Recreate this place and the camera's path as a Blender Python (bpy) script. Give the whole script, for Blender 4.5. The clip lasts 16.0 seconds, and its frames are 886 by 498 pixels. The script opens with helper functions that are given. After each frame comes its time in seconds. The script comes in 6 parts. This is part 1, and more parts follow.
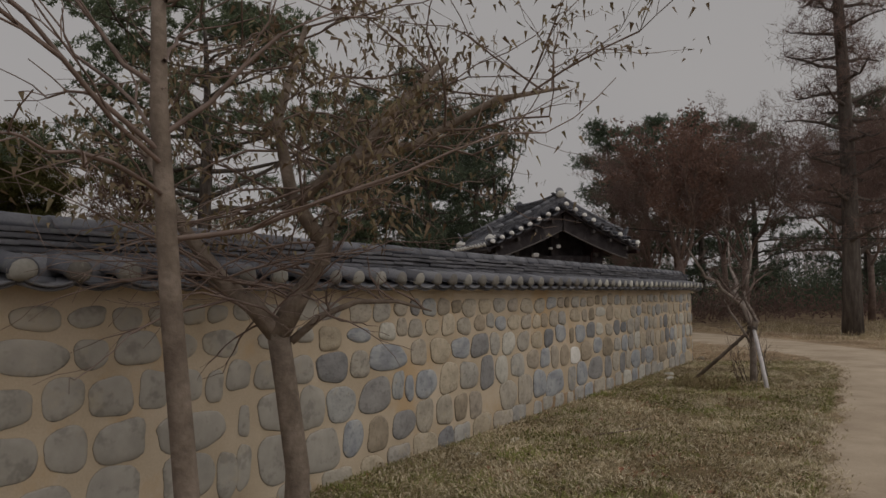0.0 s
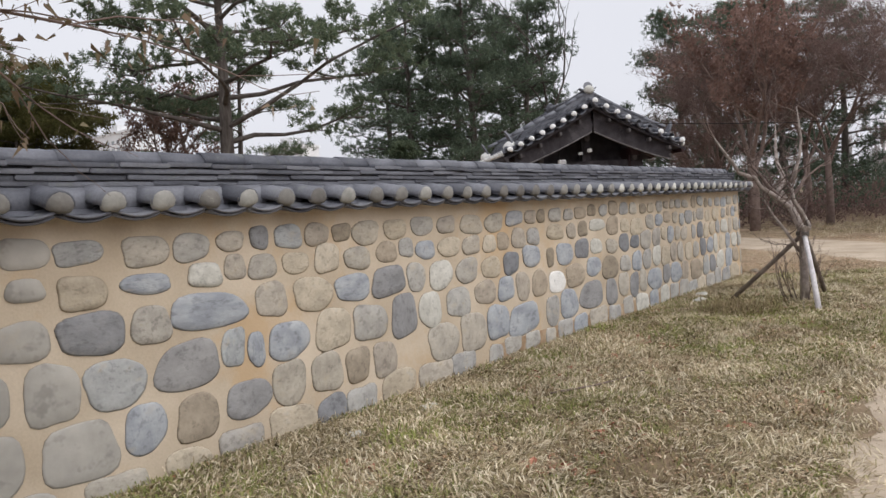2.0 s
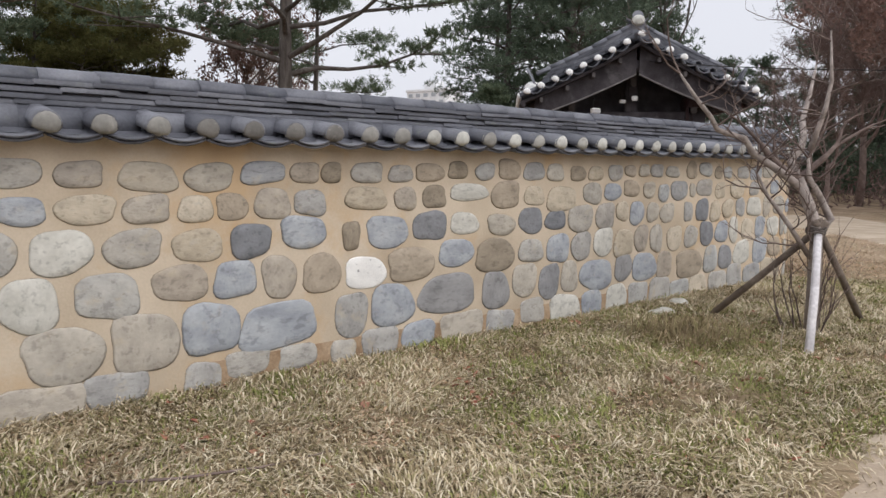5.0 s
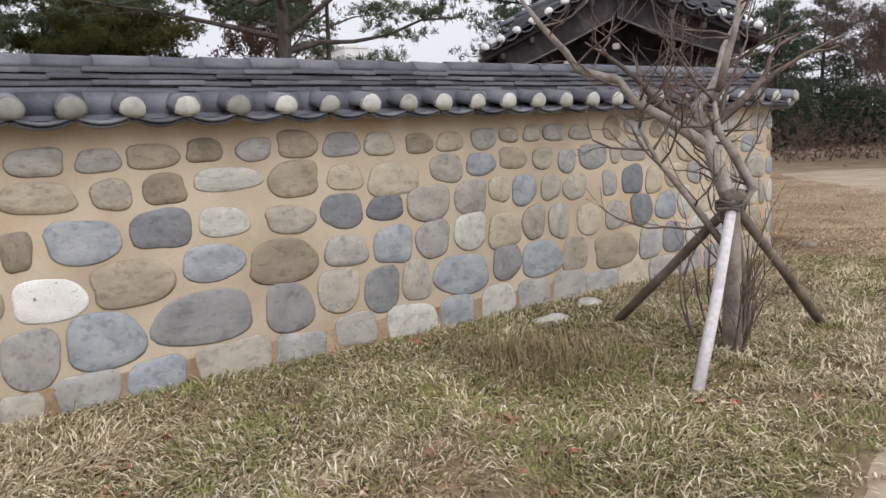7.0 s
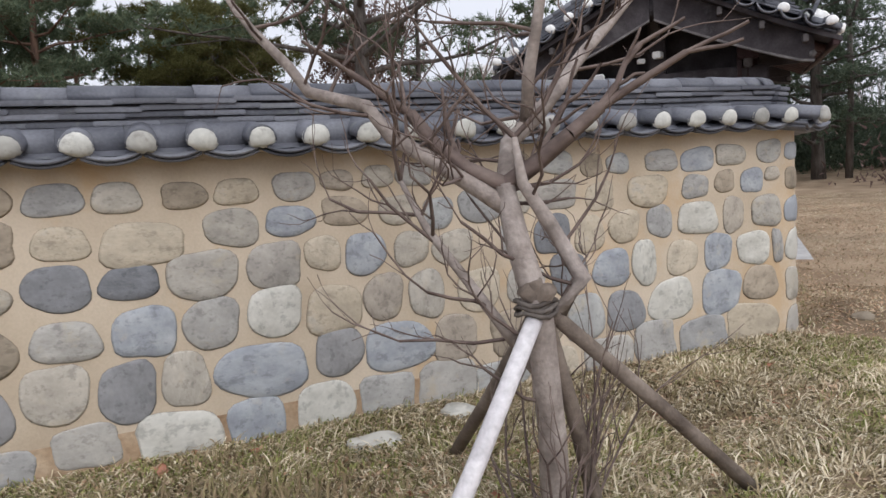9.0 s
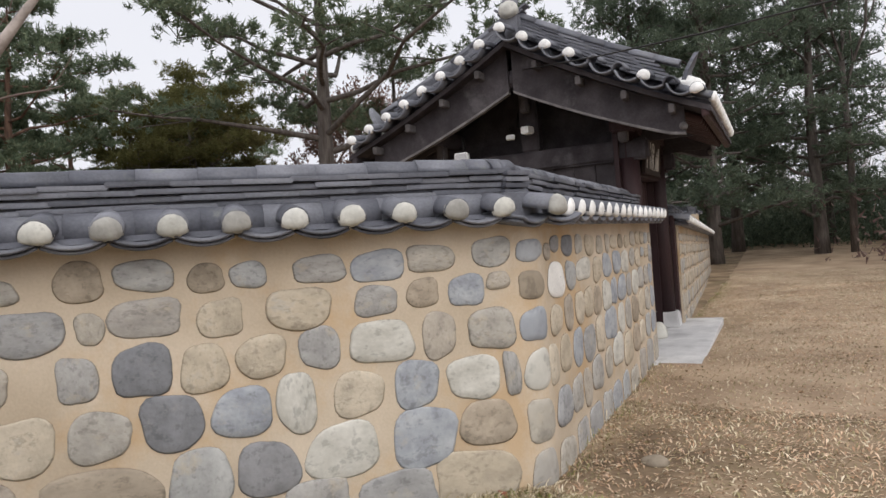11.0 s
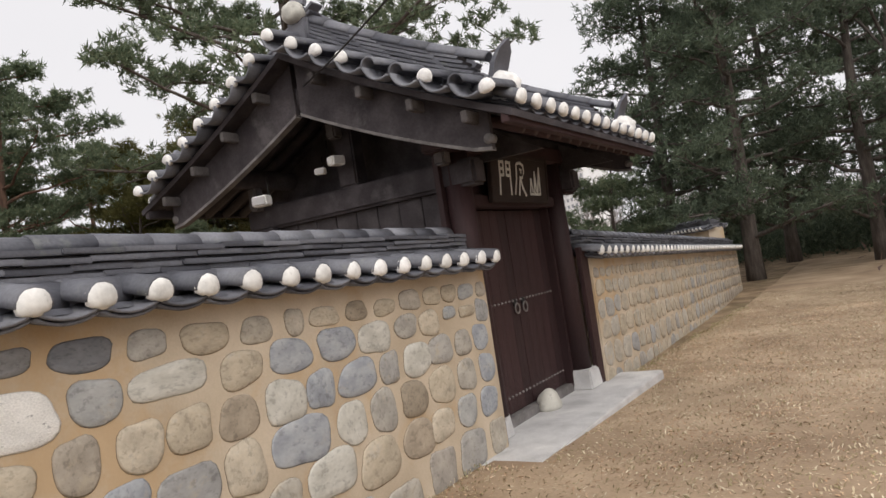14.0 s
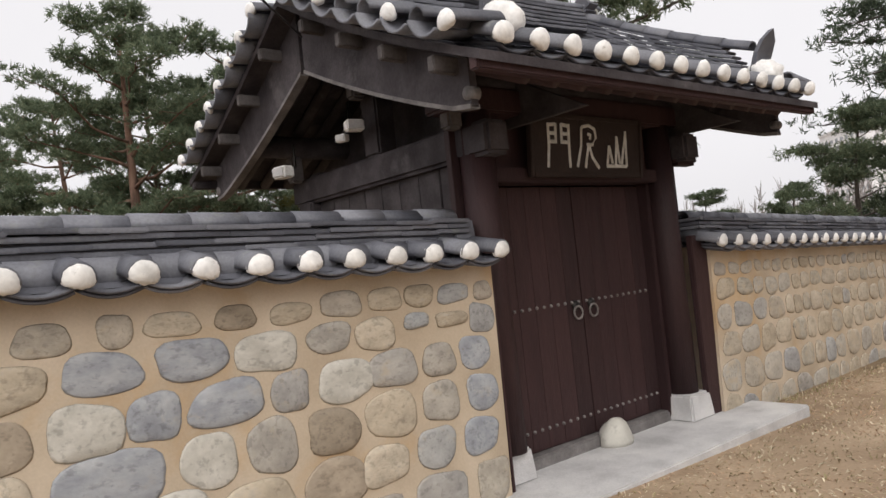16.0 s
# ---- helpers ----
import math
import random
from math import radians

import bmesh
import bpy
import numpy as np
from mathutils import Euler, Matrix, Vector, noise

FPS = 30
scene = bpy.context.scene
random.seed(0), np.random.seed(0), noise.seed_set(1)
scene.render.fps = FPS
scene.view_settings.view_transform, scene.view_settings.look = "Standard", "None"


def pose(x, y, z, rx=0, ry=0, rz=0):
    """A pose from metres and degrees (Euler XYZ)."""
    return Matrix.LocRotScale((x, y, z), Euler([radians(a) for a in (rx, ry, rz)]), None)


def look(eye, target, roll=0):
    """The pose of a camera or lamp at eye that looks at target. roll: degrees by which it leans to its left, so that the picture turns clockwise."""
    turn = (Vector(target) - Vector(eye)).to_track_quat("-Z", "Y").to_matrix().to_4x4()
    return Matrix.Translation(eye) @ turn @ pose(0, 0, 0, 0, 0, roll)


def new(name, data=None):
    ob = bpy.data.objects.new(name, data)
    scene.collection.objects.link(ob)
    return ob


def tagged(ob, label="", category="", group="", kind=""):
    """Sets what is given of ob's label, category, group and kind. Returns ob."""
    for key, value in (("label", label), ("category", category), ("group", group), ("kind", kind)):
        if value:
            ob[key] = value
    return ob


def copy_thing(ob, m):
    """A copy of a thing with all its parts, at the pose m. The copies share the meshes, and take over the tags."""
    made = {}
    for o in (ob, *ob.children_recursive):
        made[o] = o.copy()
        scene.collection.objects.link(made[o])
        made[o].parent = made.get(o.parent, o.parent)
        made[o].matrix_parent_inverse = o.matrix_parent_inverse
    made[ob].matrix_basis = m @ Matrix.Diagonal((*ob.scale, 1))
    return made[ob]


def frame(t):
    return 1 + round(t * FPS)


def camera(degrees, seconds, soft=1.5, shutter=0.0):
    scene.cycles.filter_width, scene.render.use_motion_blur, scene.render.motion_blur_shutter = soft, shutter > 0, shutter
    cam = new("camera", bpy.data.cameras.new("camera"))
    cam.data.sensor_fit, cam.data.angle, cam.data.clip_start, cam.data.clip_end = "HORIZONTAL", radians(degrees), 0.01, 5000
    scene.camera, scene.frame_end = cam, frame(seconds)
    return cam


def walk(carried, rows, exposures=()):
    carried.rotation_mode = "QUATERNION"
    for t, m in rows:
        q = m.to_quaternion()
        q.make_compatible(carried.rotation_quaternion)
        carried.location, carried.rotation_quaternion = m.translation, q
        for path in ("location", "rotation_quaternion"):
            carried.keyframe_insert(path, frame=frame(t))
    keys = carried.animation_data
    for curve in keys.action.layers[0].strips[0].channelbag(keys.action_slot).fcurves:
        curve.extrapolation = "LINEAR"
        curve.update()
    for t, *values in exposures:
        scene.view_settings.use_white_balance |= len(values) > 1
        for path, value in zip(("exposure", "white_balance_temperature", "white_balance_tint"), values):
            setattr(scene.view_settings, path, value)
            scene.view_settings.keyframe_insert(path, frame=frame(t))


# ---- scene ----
cam = camera(63.6, 16.0)
METRES, EYE, TILT, LEAN, TURN = 21.4, 1.5, 0.0, 0.0, 0.0
ROWS = [
    (0.0, 0.0, 0.0, 0.0, 0.01, 2.86, 0.29),
    (0.5, 0.0153, 0.0251, -0.0026, -0.13, -1.77, 2.38),
    (1.0, 0.0344, 0.0517, -0.0046, 3.18, -2.84, 4.81),
    (1.5, 0.0533, 0.0771, -0.0048, 3.95, -5.55, 1.92),
    (2.0, 0.0737, 0.1018, -0.0041, 6.28, -3.37, 3.77),
    (2.5, 0.0972, 0.1266, -0.0073, 8.96, -5.58, 2.86),
    (3.0, 0.1153, 0.1528, -0.0067, 9.26, -7.67, 5.78),
    (3.5, 0.1375, 0.1753, -0.0065, 13.44, -6.63, 3.03),
    (6.0, 0.2302, 0.3114, -0.009, 19.35, -7.44, 1.03),
    (6.5, 0.2465, 0.3372, -0.0093, 23.23, -7.71, 4.95),
    (7.0, 0.2616, 0.3654, -0.0117, 23.31, -9.02, 3.41),
    (7.5, 0.2772, 0.3937, -0.0092, 25.4, -7.73, 5.61),
    (8.0, 0.2889, 0.4201, -0.01, 28.7, -10.02, 5.55),
    (8.5, 0.2995, 0.45, -0.0091, 31.12, -6.91, 5.43),
    (9.0, 0.3134, 0.4794, -0.0102, 34.34, -6.9, 4.07),
    (9.5, 0.3233, 0.5117, -0.0095, 32.45, -6.07, 4.12),
    (10.0, 0.3401, 0.5411, -0.0088, 35.26, -3.74, 5.67),
    (12.5, 0.4103, 0.6734, -0.0103, 39.16, 1.8, 3.8),
    (13.0, 0.4146, 0.7002, -0.0096, 41.19, 3.29, 6.08),
    (13.5, 0.4227, 0.728, -0.0098, 43.22, 2.28, 7.2),
    (14.0, 0.4242, 0.7584, -0.0099, 44.02, 2.01, 8.83),
    (14.5, 0.4289, 0.7868, -0.0097, 50.76, 1.46, 7.15),
    (15.0, 0.4269, 0.8158, -0.0093, 52.81, 4.13, 8.94),
    (15.5, 0.4301, 0.8438, -0.0105, 59.88, 2.26, 7.49),
    (16.0, 0.4287, 0.8718, -0.0111, 63.53, 1.8, 5.95),
]
walk(cam, [(t, pose(0, 0, EYE, TILT, LEAN, TURN) @ pose(METRES * x, METRES * y, METRES * z, 90 + pitch, roll, yaw)) for t, x, y, z, yaw, pitch, roll in ROWS],
     exposures=[(0.0, -1.25, 6900, 10), (0.3, -0.8, 7200, 10), (0.6, -0.4, 7000, 10), (1.0, 0.07, 6550, 10), (1.5, 0.12, 6350, 10), (2.0, 0.08, 6300, 10), (2.5, 0.03, 6250, 10), (5.0, 0.10, 6250, 10), (7.5, 0.16, 6250, 10), (8.5, 0.15, 6050, 10), (10.0, 0.19, 6200, 10), (12.5, 0.17, 6550, 10), (14.0, 0.18, 6650, 10), (15.0, 0.22, 6700, 10), (16.0, 0.22, 6650, 10)])
# ---------------- world, sun, sky ----------------
world = bpy.data.worlds.new("overcast_sky")
scene.world = world
world.use_nodes = True
wt = world.node_tree
sky = wt.nodes.new("ShaderNodeTexSky")
sky.sky_type = 'NISHITA'
sky.sun_disc = False
sky.sun_elevation = radians(48)
sky.sun_rotation = radians(150)
sky.dust_density = 6.0
sky.air_density = 1.0
hsv = wt.nodes.new("ShaderNodeHueSaturation")
hsv.inputs["Saturation"].default_value = 0.10
wt.links.new(sky.outputs[0], hsv.inputs["Color"])
cloud_co = wt.nodes.new("ShaderNodeTexCoord")
cloud = wt.nodes.new("ShaderNodeTexNoise")
cloud.inputs["Scale"].default_value = 2.2
cloud.inputs["Detail"].default_value = 5
wt.links.new(cloud_co.outputs["Generated"], cloud.inputs["Vector"])
cramp = wt.nodes.new("ShaderNodeValToRGB")
cramp.color_ramp.elements[0].color = (7.2, 7.2, 7.7, 1)
cramp.color_ramp.elements[1].color = (8.6, 8.5, 8.8, 1)
wt.links.new(cloud.outputs["Fac"], cramp.inputs[0])
cmix = wt.nodes.new("ShaderNodeMixRGB")
cmix.inputs[0].default_value = 0.75
wt.links.new(hsv.outputs[0], cmix.inputs[1])
wt.links.new(cramp.outputs[0], cmix.inputs[2])
wt.links.new(cmix.outputs[0], wt.nodes["Background"].inputs["Color"])
wt.nodes["Background"].inputs["Strength"].default_value = 0.115

sun = new("sun", bpy.data.lights.new("sun", "SUN"))
sun.data.energy = 1.4
sun.data.angle = radians(60)
sun.data.color = (1.0, 0.96, 0.9)
sun.matrix_world = look((17, -6, 20), (0, 0, 0))


# ---------------- materials ----------------
def mat(name, cols, scale=6.0, rough=0.85, bump=0.3, fine=60.0, by="noise", rand=0.0, spec=0.3, metal=0.0, stretch=(1, 1, 1), wear=None, coords="Object", grain=0.7, pits=None, thin=0.0):
    """cols: colours of a ramp; by: 'noise', 'object' or 'island' drives it. rand: extra light-dark change from piece to piece. wear: colour of blotches."""
    m = bpy.data.materials.new(name)
    m.use_nodes = True
    nt = m.node_tree
    N, L = nt.nodes, nt.links
    bsdf = N["Principled BSDF"]
    bsdf.inputs["Roughness"].default_value = rough
    bsdf.inputs["Metallic"].default_value = metal
    bsdf.inputs["Specular IOR Level"].default_value = spec
    co = N.new("ShaderNodeTexCoord")
    mp = N.new("ShaderNodeMapping")
    mp.inputs["Scale"].default_value = stretch
    info = N.new("ShaderNodeObjectInfo")
    geo = N.new("ShaderNodeNewGeometry")
    off = N.new("ShaderNodeVectorMath")
    off.operation = 'MULTIPLY_ADD'
    L.new(info.outputs["Random"], off.inputs[0])
    off.inputs[1].default_value = (37, 19, 23) if coords == "Object" else (0, 0, 0)
    L.new(co.outputs["Object"] if coords == "Object" else geo.outputs["Position"], off.inputs[2])
    L.new(off.outputs[0], mp.inputs["Vector"])
    big = N.new("ShaderNodeTexNoise")
    big.inputs["Scale"].default_value = scale
    big.inputs["Detail"].default_value = 6
    small = N.new("ShaderNodeTexNoise")
    small.inputs["Scale"].default_value = fine
    small.inputs["Detail"].default_value = 4
    L.new(mp.outputs[0], big.inputs["Vector"])
    L.new(mp.outputs[0], small.inputs["Vector"])
    ramp = N.new("ShaderNodeValToRGB")
    els = ramp.color_ramp.elements
    k = len(cols)
    for i in range(k - 2):
        els.new(0.5)
    lo, hi = (0.3, 0.7) if by == "noise" else (0.0, 1.0)
    for i, c in enumerate(cols):
        els[i].position = lo + (hi - lo) * i / max(1, k - 1)
        els[i].color = (*c, 1)
    if by == "noise":
        L.new(big.outputs["Fac"], ramp.inputs[0])
    elif by == "object":
        L.new(info.outputs["Random"], ramp.inputs[0])
    else:
        L.new(geo.outputs["Random Per Island"], ramp.inputs[0])
    # light and dark blotches and grain
    ma = N.new("ShaderNodeMath")
    ma.operation = 'MULTIPLY_ADD'
    L.new(big.outputs["Fac"], ma.inputs[0])
    ma.inputs[1].default_value = 0.9 if by != "noise" else 0.35
    ma.inputs[2].default_value = 0.3 if by != "noise" else 0.58
    mb = N.new("ShaderNodeMath")
    mb.operation = 'MULTIPLY_ADD'
    L.new(small.outputs["Fac"], mb.inputs[0])
    mb.inputs[1].default_value = grain
    L.new(ma.outputs[0], mb.inputs[2])
    lift = 0.35 - grain / 2
    mr = N.new("ShaderNodeMath")
    mr.operation = 'MULTIPLY_ADD'
    L.new(geo.outputs["Random Per Island"] if by == "island" else info.outputs["Random"], mr.inputs[0])
    mr.inputs[1].default_value = rand
    mr.inputs[2].default_value = -0.1 - rand / 2 + lift
    ms = N.new("ShaderNodeMath")
    L.new(mb.outputs[0], ms.inputs[0])
    L.new(mr.outputs[0], ms.inputs[1])
    mul = N.new("ShaderNodeMixRGB")
    mul.blend_type = 'MULTIPLY'
    mul.inputs[0].default_value = 1
    L.new(ramp.outputs[0], mul.inputs[1])
    L.new(ms.outputs[0], mul.inputs[2])
    out = mul.outputs[0]
    if wear:
        wn = N.new("ShaderNodeTexNoise")
        wn.inputs["Scale"].default_value = wear[1]
        wn.inputs["Detail"].default_value = 7
        wn.inputs["Roughness"].default_value = 0.65
        L.new(mp.outputs[0], wn.inputs["Vector"])
        wr = N.new("ShaderNodeValToRGB")
        wr.color_ramp.elements[0].position = wear[2]
        wr.color_ramp.elements[1].position = wear[2] + 0.12
        wr.color_ramp.elements[0].color = (0, 0, 0, 1)
        wr.color_ramp.elements[1].color = (wear[3],) * 3 + (1,)
        L.new(wn.outputs["Fac"], wr.inputs[0])
        wm = N.new("ShaderNodeMixRGB")
        L.new(wr.outputs[0], wm.inputs[0])
        L.new(out, wm.inputs[1])
        wm.inputs[2].default_value = (*wear[0], 1)
        out = wm.outputs[0]
    if pits:
        pn = N.new("ShaderNodeTexNoise")
        pn.inputs["Scale"].default_value = pits[0]
        pn.inputs["Detail"].default_value = 3
        pn.inputs["Roughness"].default_value = 0.7
        L.new(mp.outputs[0], pn.inputs["Vector"])
        pr = N.new("ShaderNodeValToRGB")
        pr.color_ramp.elements[0].position = pits[1]
        pr.color_ramp.elements[1].position = pits[1] + 0.10
        pr.color_ramp.elements[0].color = (pits[2],) * 3 + (1,)
        pr.color_ramp.elements[1].color = (1, 1, 1, 1)
        L.new(pn.outputs["Fac"], pr.inputs[0])
        pm = N.new("ShaderNodeMixRGB")
        pm.blend_type = 'MULTIPLY'
        pm.inputs[0].default_value = 1
        L.new(out, pm.inputs[1])
        L.new(pr.outputs[0], pm.inputs[2])
        out = pm.outputs[0]
    L.new(out, bsdf.inputs["Base Color"])
    if thin:
        tl = N.new("ShaderNodeBsdfTranslucent")
        mx = N.new("ShaderNodeMixShader")
        mx.inputs[0].default_value = thin
        L.new(out, tl.inputs["Color"])
        L.new(bsdf.outputs[0], mx.inputs[1])
        L.new(tl.outputs[0], mx.inputs[2])
        L.new(mx.outputs[0], N["Material Output"].inputs["Surface"])
    if bump:
        bp = N.new("ShaderNodeBump")
        bp.inputs["Strength"].default_value = bump
        bp.inputs["Distance"].default_value = 0.02
        L.new(mb.outputs[0], bp.inputs["Height"])
        L.new(bp.outputs[0], bsdf.inputs["Normal"])
    return m


M_plaster = mat("ochre_lime_plaster", [(0.455, 0.365, 0.265), (0.52, 0.43, 0.325), (0.57, 0.48, 0.375)], 1.6, 0.95, 0.25, 70, coords="World", grain=0.22, wear=((0.50, 0.33, 0.17), 0.9, 0.52, 0.62))
M_stone = mat("field_stone", [(0.343, 0.348, 0.359), (0.406, 0.364, 0.302), (0.364, 0.359, 0.348), (0.447, 0.395, 0.322), (0.374, 0.385, 0.390), (0.364, 0.312, 0.255), (0.458, 0.421, 0.364), (0.322, 0.317, 0.312), (0.426, 0.390, 0.333)], 2.4, 0.85, 0.4, 13, grain=0.34, by="object", wear=((0.46, 0.39, 0.29), 2.2, 0.57, 0.55), pits=(6, 0.36, 0.75))
M_stone_blue = mat("blue_grey_stone", [(0.281, 0.296, 0.328), (0.343, 0.359, 0.385), (0.395, 0.406, 0.421)], 2.4, 0.8, 0.4, 13, grain=0.34, wear=((0.45, 0.40, 0.33), 2.6, 0.58, 0.45), pits=(6, 0.36, 0.75))
M_stone_white = mat("white_quartz_stone", [(0.75, 0.73, 0.70), (0.82, 0.80, 0.77)], 2.4, 0.7, 0.4, 40, wear=((0.05, 0.05, 0.06), 9, 0.62, 1.0))
M_stone_dark = mat("dark_basalt_stone", [(0.166, 0.172, 0.187), (0.234, 0.234, 0.244), (0.296, 0.286, 0.281)], 2.4, 0.75, 0.4, 13, grain=0.34, by="object", wear=((0.36, 0.34, 0.31), 3.2, 0.60, 0.4), pits=(6, 0.36, 0.75))
M_stone_brown = mat("brown_stone", [(0.255, 0.213, 0.161), (0.322, 0.270, 0.208), (0.385, 0.322, 0.250)], 2.4, 0.85, 0.4, 13, grain=0.34, by="object", wear=((0.43, 0.36, 0.27), 2.6, 0.58, 0.45), pits=(6, 0.36, 0.75))
M_stone_pale = mat("pale_granite_stone", [(0.48, 0.46, 0.41), (0.58, 0.56, 0.51)], 2.4, 0.8, 0.25, 13, grain=0.34, pits=(6, 0.36, 0.75))
M_stone_tan = mat("tan_sandstone", [(0.416, 0.354, 0.270), (0.478, 0.411, 0.317), (0.530, 0.463, 0.369)], 2.4, 0.85, 0.5, 13, grain=0.34, by="object", wear=((0.36, 0.35, 0.33), 2.4, 0.58, 0.5), pits=(6, 0.36, 0.75))
M_stone_soft = mat("plaster_smeared_stone", [(0.40, 0.37, 0.31), (0.46, 0.40, 0.32), (0.43, 0.40, 0.35)], 2.4, 0.9, 0.4, 13, grain=0.34, by="object", wear=((0.47, 0.39, 0.29), 3.0, 0.50, 0.8), pits=(6, 0.36, 0.75))
# dark rim colour of the stones: shade of the gap, painted on
M_rim_shade = mat("stone_rim_shade", [(0.10, 0.08, 0.06), (0.22, 0.17, 0.12)], 12, 0.95, 0.2, 60)
M_earth = mat("brown_earth_mortar", [(0.27, 0.175, 0.105), (0.35, 0.245, 0.155), (0.42, 0.32, 0.22)], 3.5, 0.95, 0.4, 40, coords="World", wear=((0.46, 0.38, 0.28), 1.6, 0.55, 0.7))
M_tile = mat("grey_roof_tile", [(0.093, 0.096, 0.115), (0.128, 0.131, 0.152), (0.163, 0.166, 0.187)], 4, 0.55, 0.12, 60, by="object", rand=0.25, spec=0.4, wear=((0.20, 0.21, 0.19), 7, 0.58, 0.5))
M_lime = mat("white_lime_plug", [(0.70, 0.69, 0.67), (0.78, 0.77, 0.75), (0.82, 0.81, 0.80)], 12, 0.9, 0.2, 45, by="object", grain=0.3, wear=((0.36, 0.34, 0.30), 16, 0.62, 0.75))
M_lime_old = mat("weathered_lime_plug", [(0.30, 0.29, 0.27), (0.46, 0.45, 0.41), (0.58, 0.57, 0.53)], 12, 0.9, 0.25, 45, by="object", grain=0.3, wear=((0.24, 0.22, 0.20), 14, 0.58, 0.6))
M_wood_dark = mat("weathered_dark_timber", [(0.030, 0.025, 0.028), (0.048, 0.041, 0.045), (0.072, 0.063, 0.068)], 4, 0.75, 0.4, 40, stretch=(1, 1, 1), wear=((0.16, 0.148, 0.150), 2.2, 0.58, 0.5))
# timber inside the gable, with the roof's shade put into its colour
M_wood_shade = mat("shaded_timber", [(0.036, 0.031, 0.033), (0.054, 0.047, 0.050), (0.076, 0.067, 0.071)], 4, 0.85, 0.3, 40)
M_wood_mid = mat("half_weathered_timber", [(0.07, 0.062, 0.062), (0.10, 0.090, 0.090), (0.13, 0.118, 0.118)], 5, 0.85, 0.4, 50)
M_wood_grey = mat("greyed_timber", [(0.12, 0.11, 0.108), (0.17, 0.158, 0.155), (0.23, 0.215, 0.21)], 5, 0.85, 0.4, 50)
M_wood_red = mat("dark_maroon_timber", [(0.031, 0.0155, 0.0165), (0.039, 0.0190, 0.0200), (0.047, 0.0235, 0.0240)], 4, 0.6, 0.35, 40, by="object", rand=0.05, stretch=(3, 3, 0.4))
M_granite = mat("light_granite", [(0.46, 0.45, 0.45), (0.55, 0.54, 0.54), (0.60, 0.59, 0.58)], 3, 0.85, 0.25, 120)
M_stud = mat("worn_grey_iron", [(0.17, 0.155, 0.15), (0.26, 0.24, 0.23)], 10, 0.55, 0.2, 60, metal=0.3)
M_iron = mat("black_iron", [(0.03, 0.03, 0.03), (0.06, 0.055, 0.05)], 10, 0.5, 0.2, 60, metal=0.8)
M_paint = mat("white_paint", [(0.72, 0.71, 0.69), (0.8, 0.79, 0.78)], 10, 0.7, 0.2, 60)


# ---------------- ground levels and helpers ----------------
GY = [-500, 0, 8, 15, 21, 25, 34, 44, 60, 120, 600]
GZ = [0.0, -0.05, -0.20, -0.28, -0.385, -0.485, -0.71, -0.70, -0.68, -1.0, -2.2]


def gz(x, y):
    return float(np.interp(y, GY, GZ))


def part(name, bm, material, parent, label="", smooth=True, m=None):
    me = bpy.data.meshes.new(name)
    bmesh.ops.recalc_face_normals(bm, faces=bm.faces)
    bm.to_mesh(me)
    bm.free()
    if material:
        me.materials.append(material)
    if smooth:
        me.shade_smooth()
    return put(name, me, parent, label, m)


def put(name, me, parent, label="", m=None):
    ob = new(name, me)
    ob.parent = parent
    if m is not None:
        ob.matrix_basis = m
    if label:
        ob["label"] = label
    return ob


def mesh_of(bm, materials, smooth=True, name="piece"):
    me = bpy.data.meshes.new(name)
    bmesh.ops.recalc_face_normals(bm, faces=bm.faces)
    bm.to_mesh(me)
    bm.free()
    for q in materials:
        me.materials.append(q)
    if smooth:
        me.shade_smooth()
    return me


def box(x0, x1, y0, y1, z0, z1, bev=0.01, bm=None):
    b = bmesh.new()
    bmesh.ops.create_cube(b, size=1)
    for v in b.verts:
        v.co = Vector(((x0 + x1) / 2 + v.co.x * (x1 - x0), (y0 + y1) / 2 + v.co.y * (y1 - y0), (z0 + z1) / 2 + v.co.z * (z1 - z0)))
    if bev:
        bmesh.ops.bevel(b, geom=b.edges[:], offset=bev, segments=2, affect='EDGES')
    if bm is None:
        return b
    return join(bm, b)


def join(bm, other, m=None):
    tmp = bpy.data.meshes.new("tmp")
    if m is not None:
        bmesh.ops.transform(other, matrix=m, verts=other.verts)
    other.to_mesh(tmp)
    other.free()
    bm.from_mesh(tmp)
    bpy.data.meshes.remove(tmp)
    return bm


def tube(points, radii, sides=8, caps=True, bm=None):
    """A tapered tube along points."""
    bm = bm or bmesh.new()
    rings = []
    pts = [Vector(p) for p in points]
    for i, p in enumerate(pts):
        t = (pts[min(i + 1, len(pts) - 1)] - pts[max(i - 1, 0)]).normalized()
        s = t.cross(Vector((0.31, 0.2, 0.93)) if abs(t.z) < 0.95 else Vector((1, 0, 0))).normalized()
        q = t.cross(s)
        r = radii[i]
        rings.append([bm.verts.new(p + r * (math.cos(2 * math.pi * k / sides) * s + math.sin(2 * math.pi * k / sides) * q)) for k in range(sides)])
    for a, b in zip(rings, rings[1:]):
        for k in range(sides):
            bm.faces.new((a[k], a[(k + 1) % sides], b[(k + 1) % sides], b[k]))
    if caps:
        bm.faces.new(rings[0][::-1])
        bm.faces.new(rings[-1])
    return bm


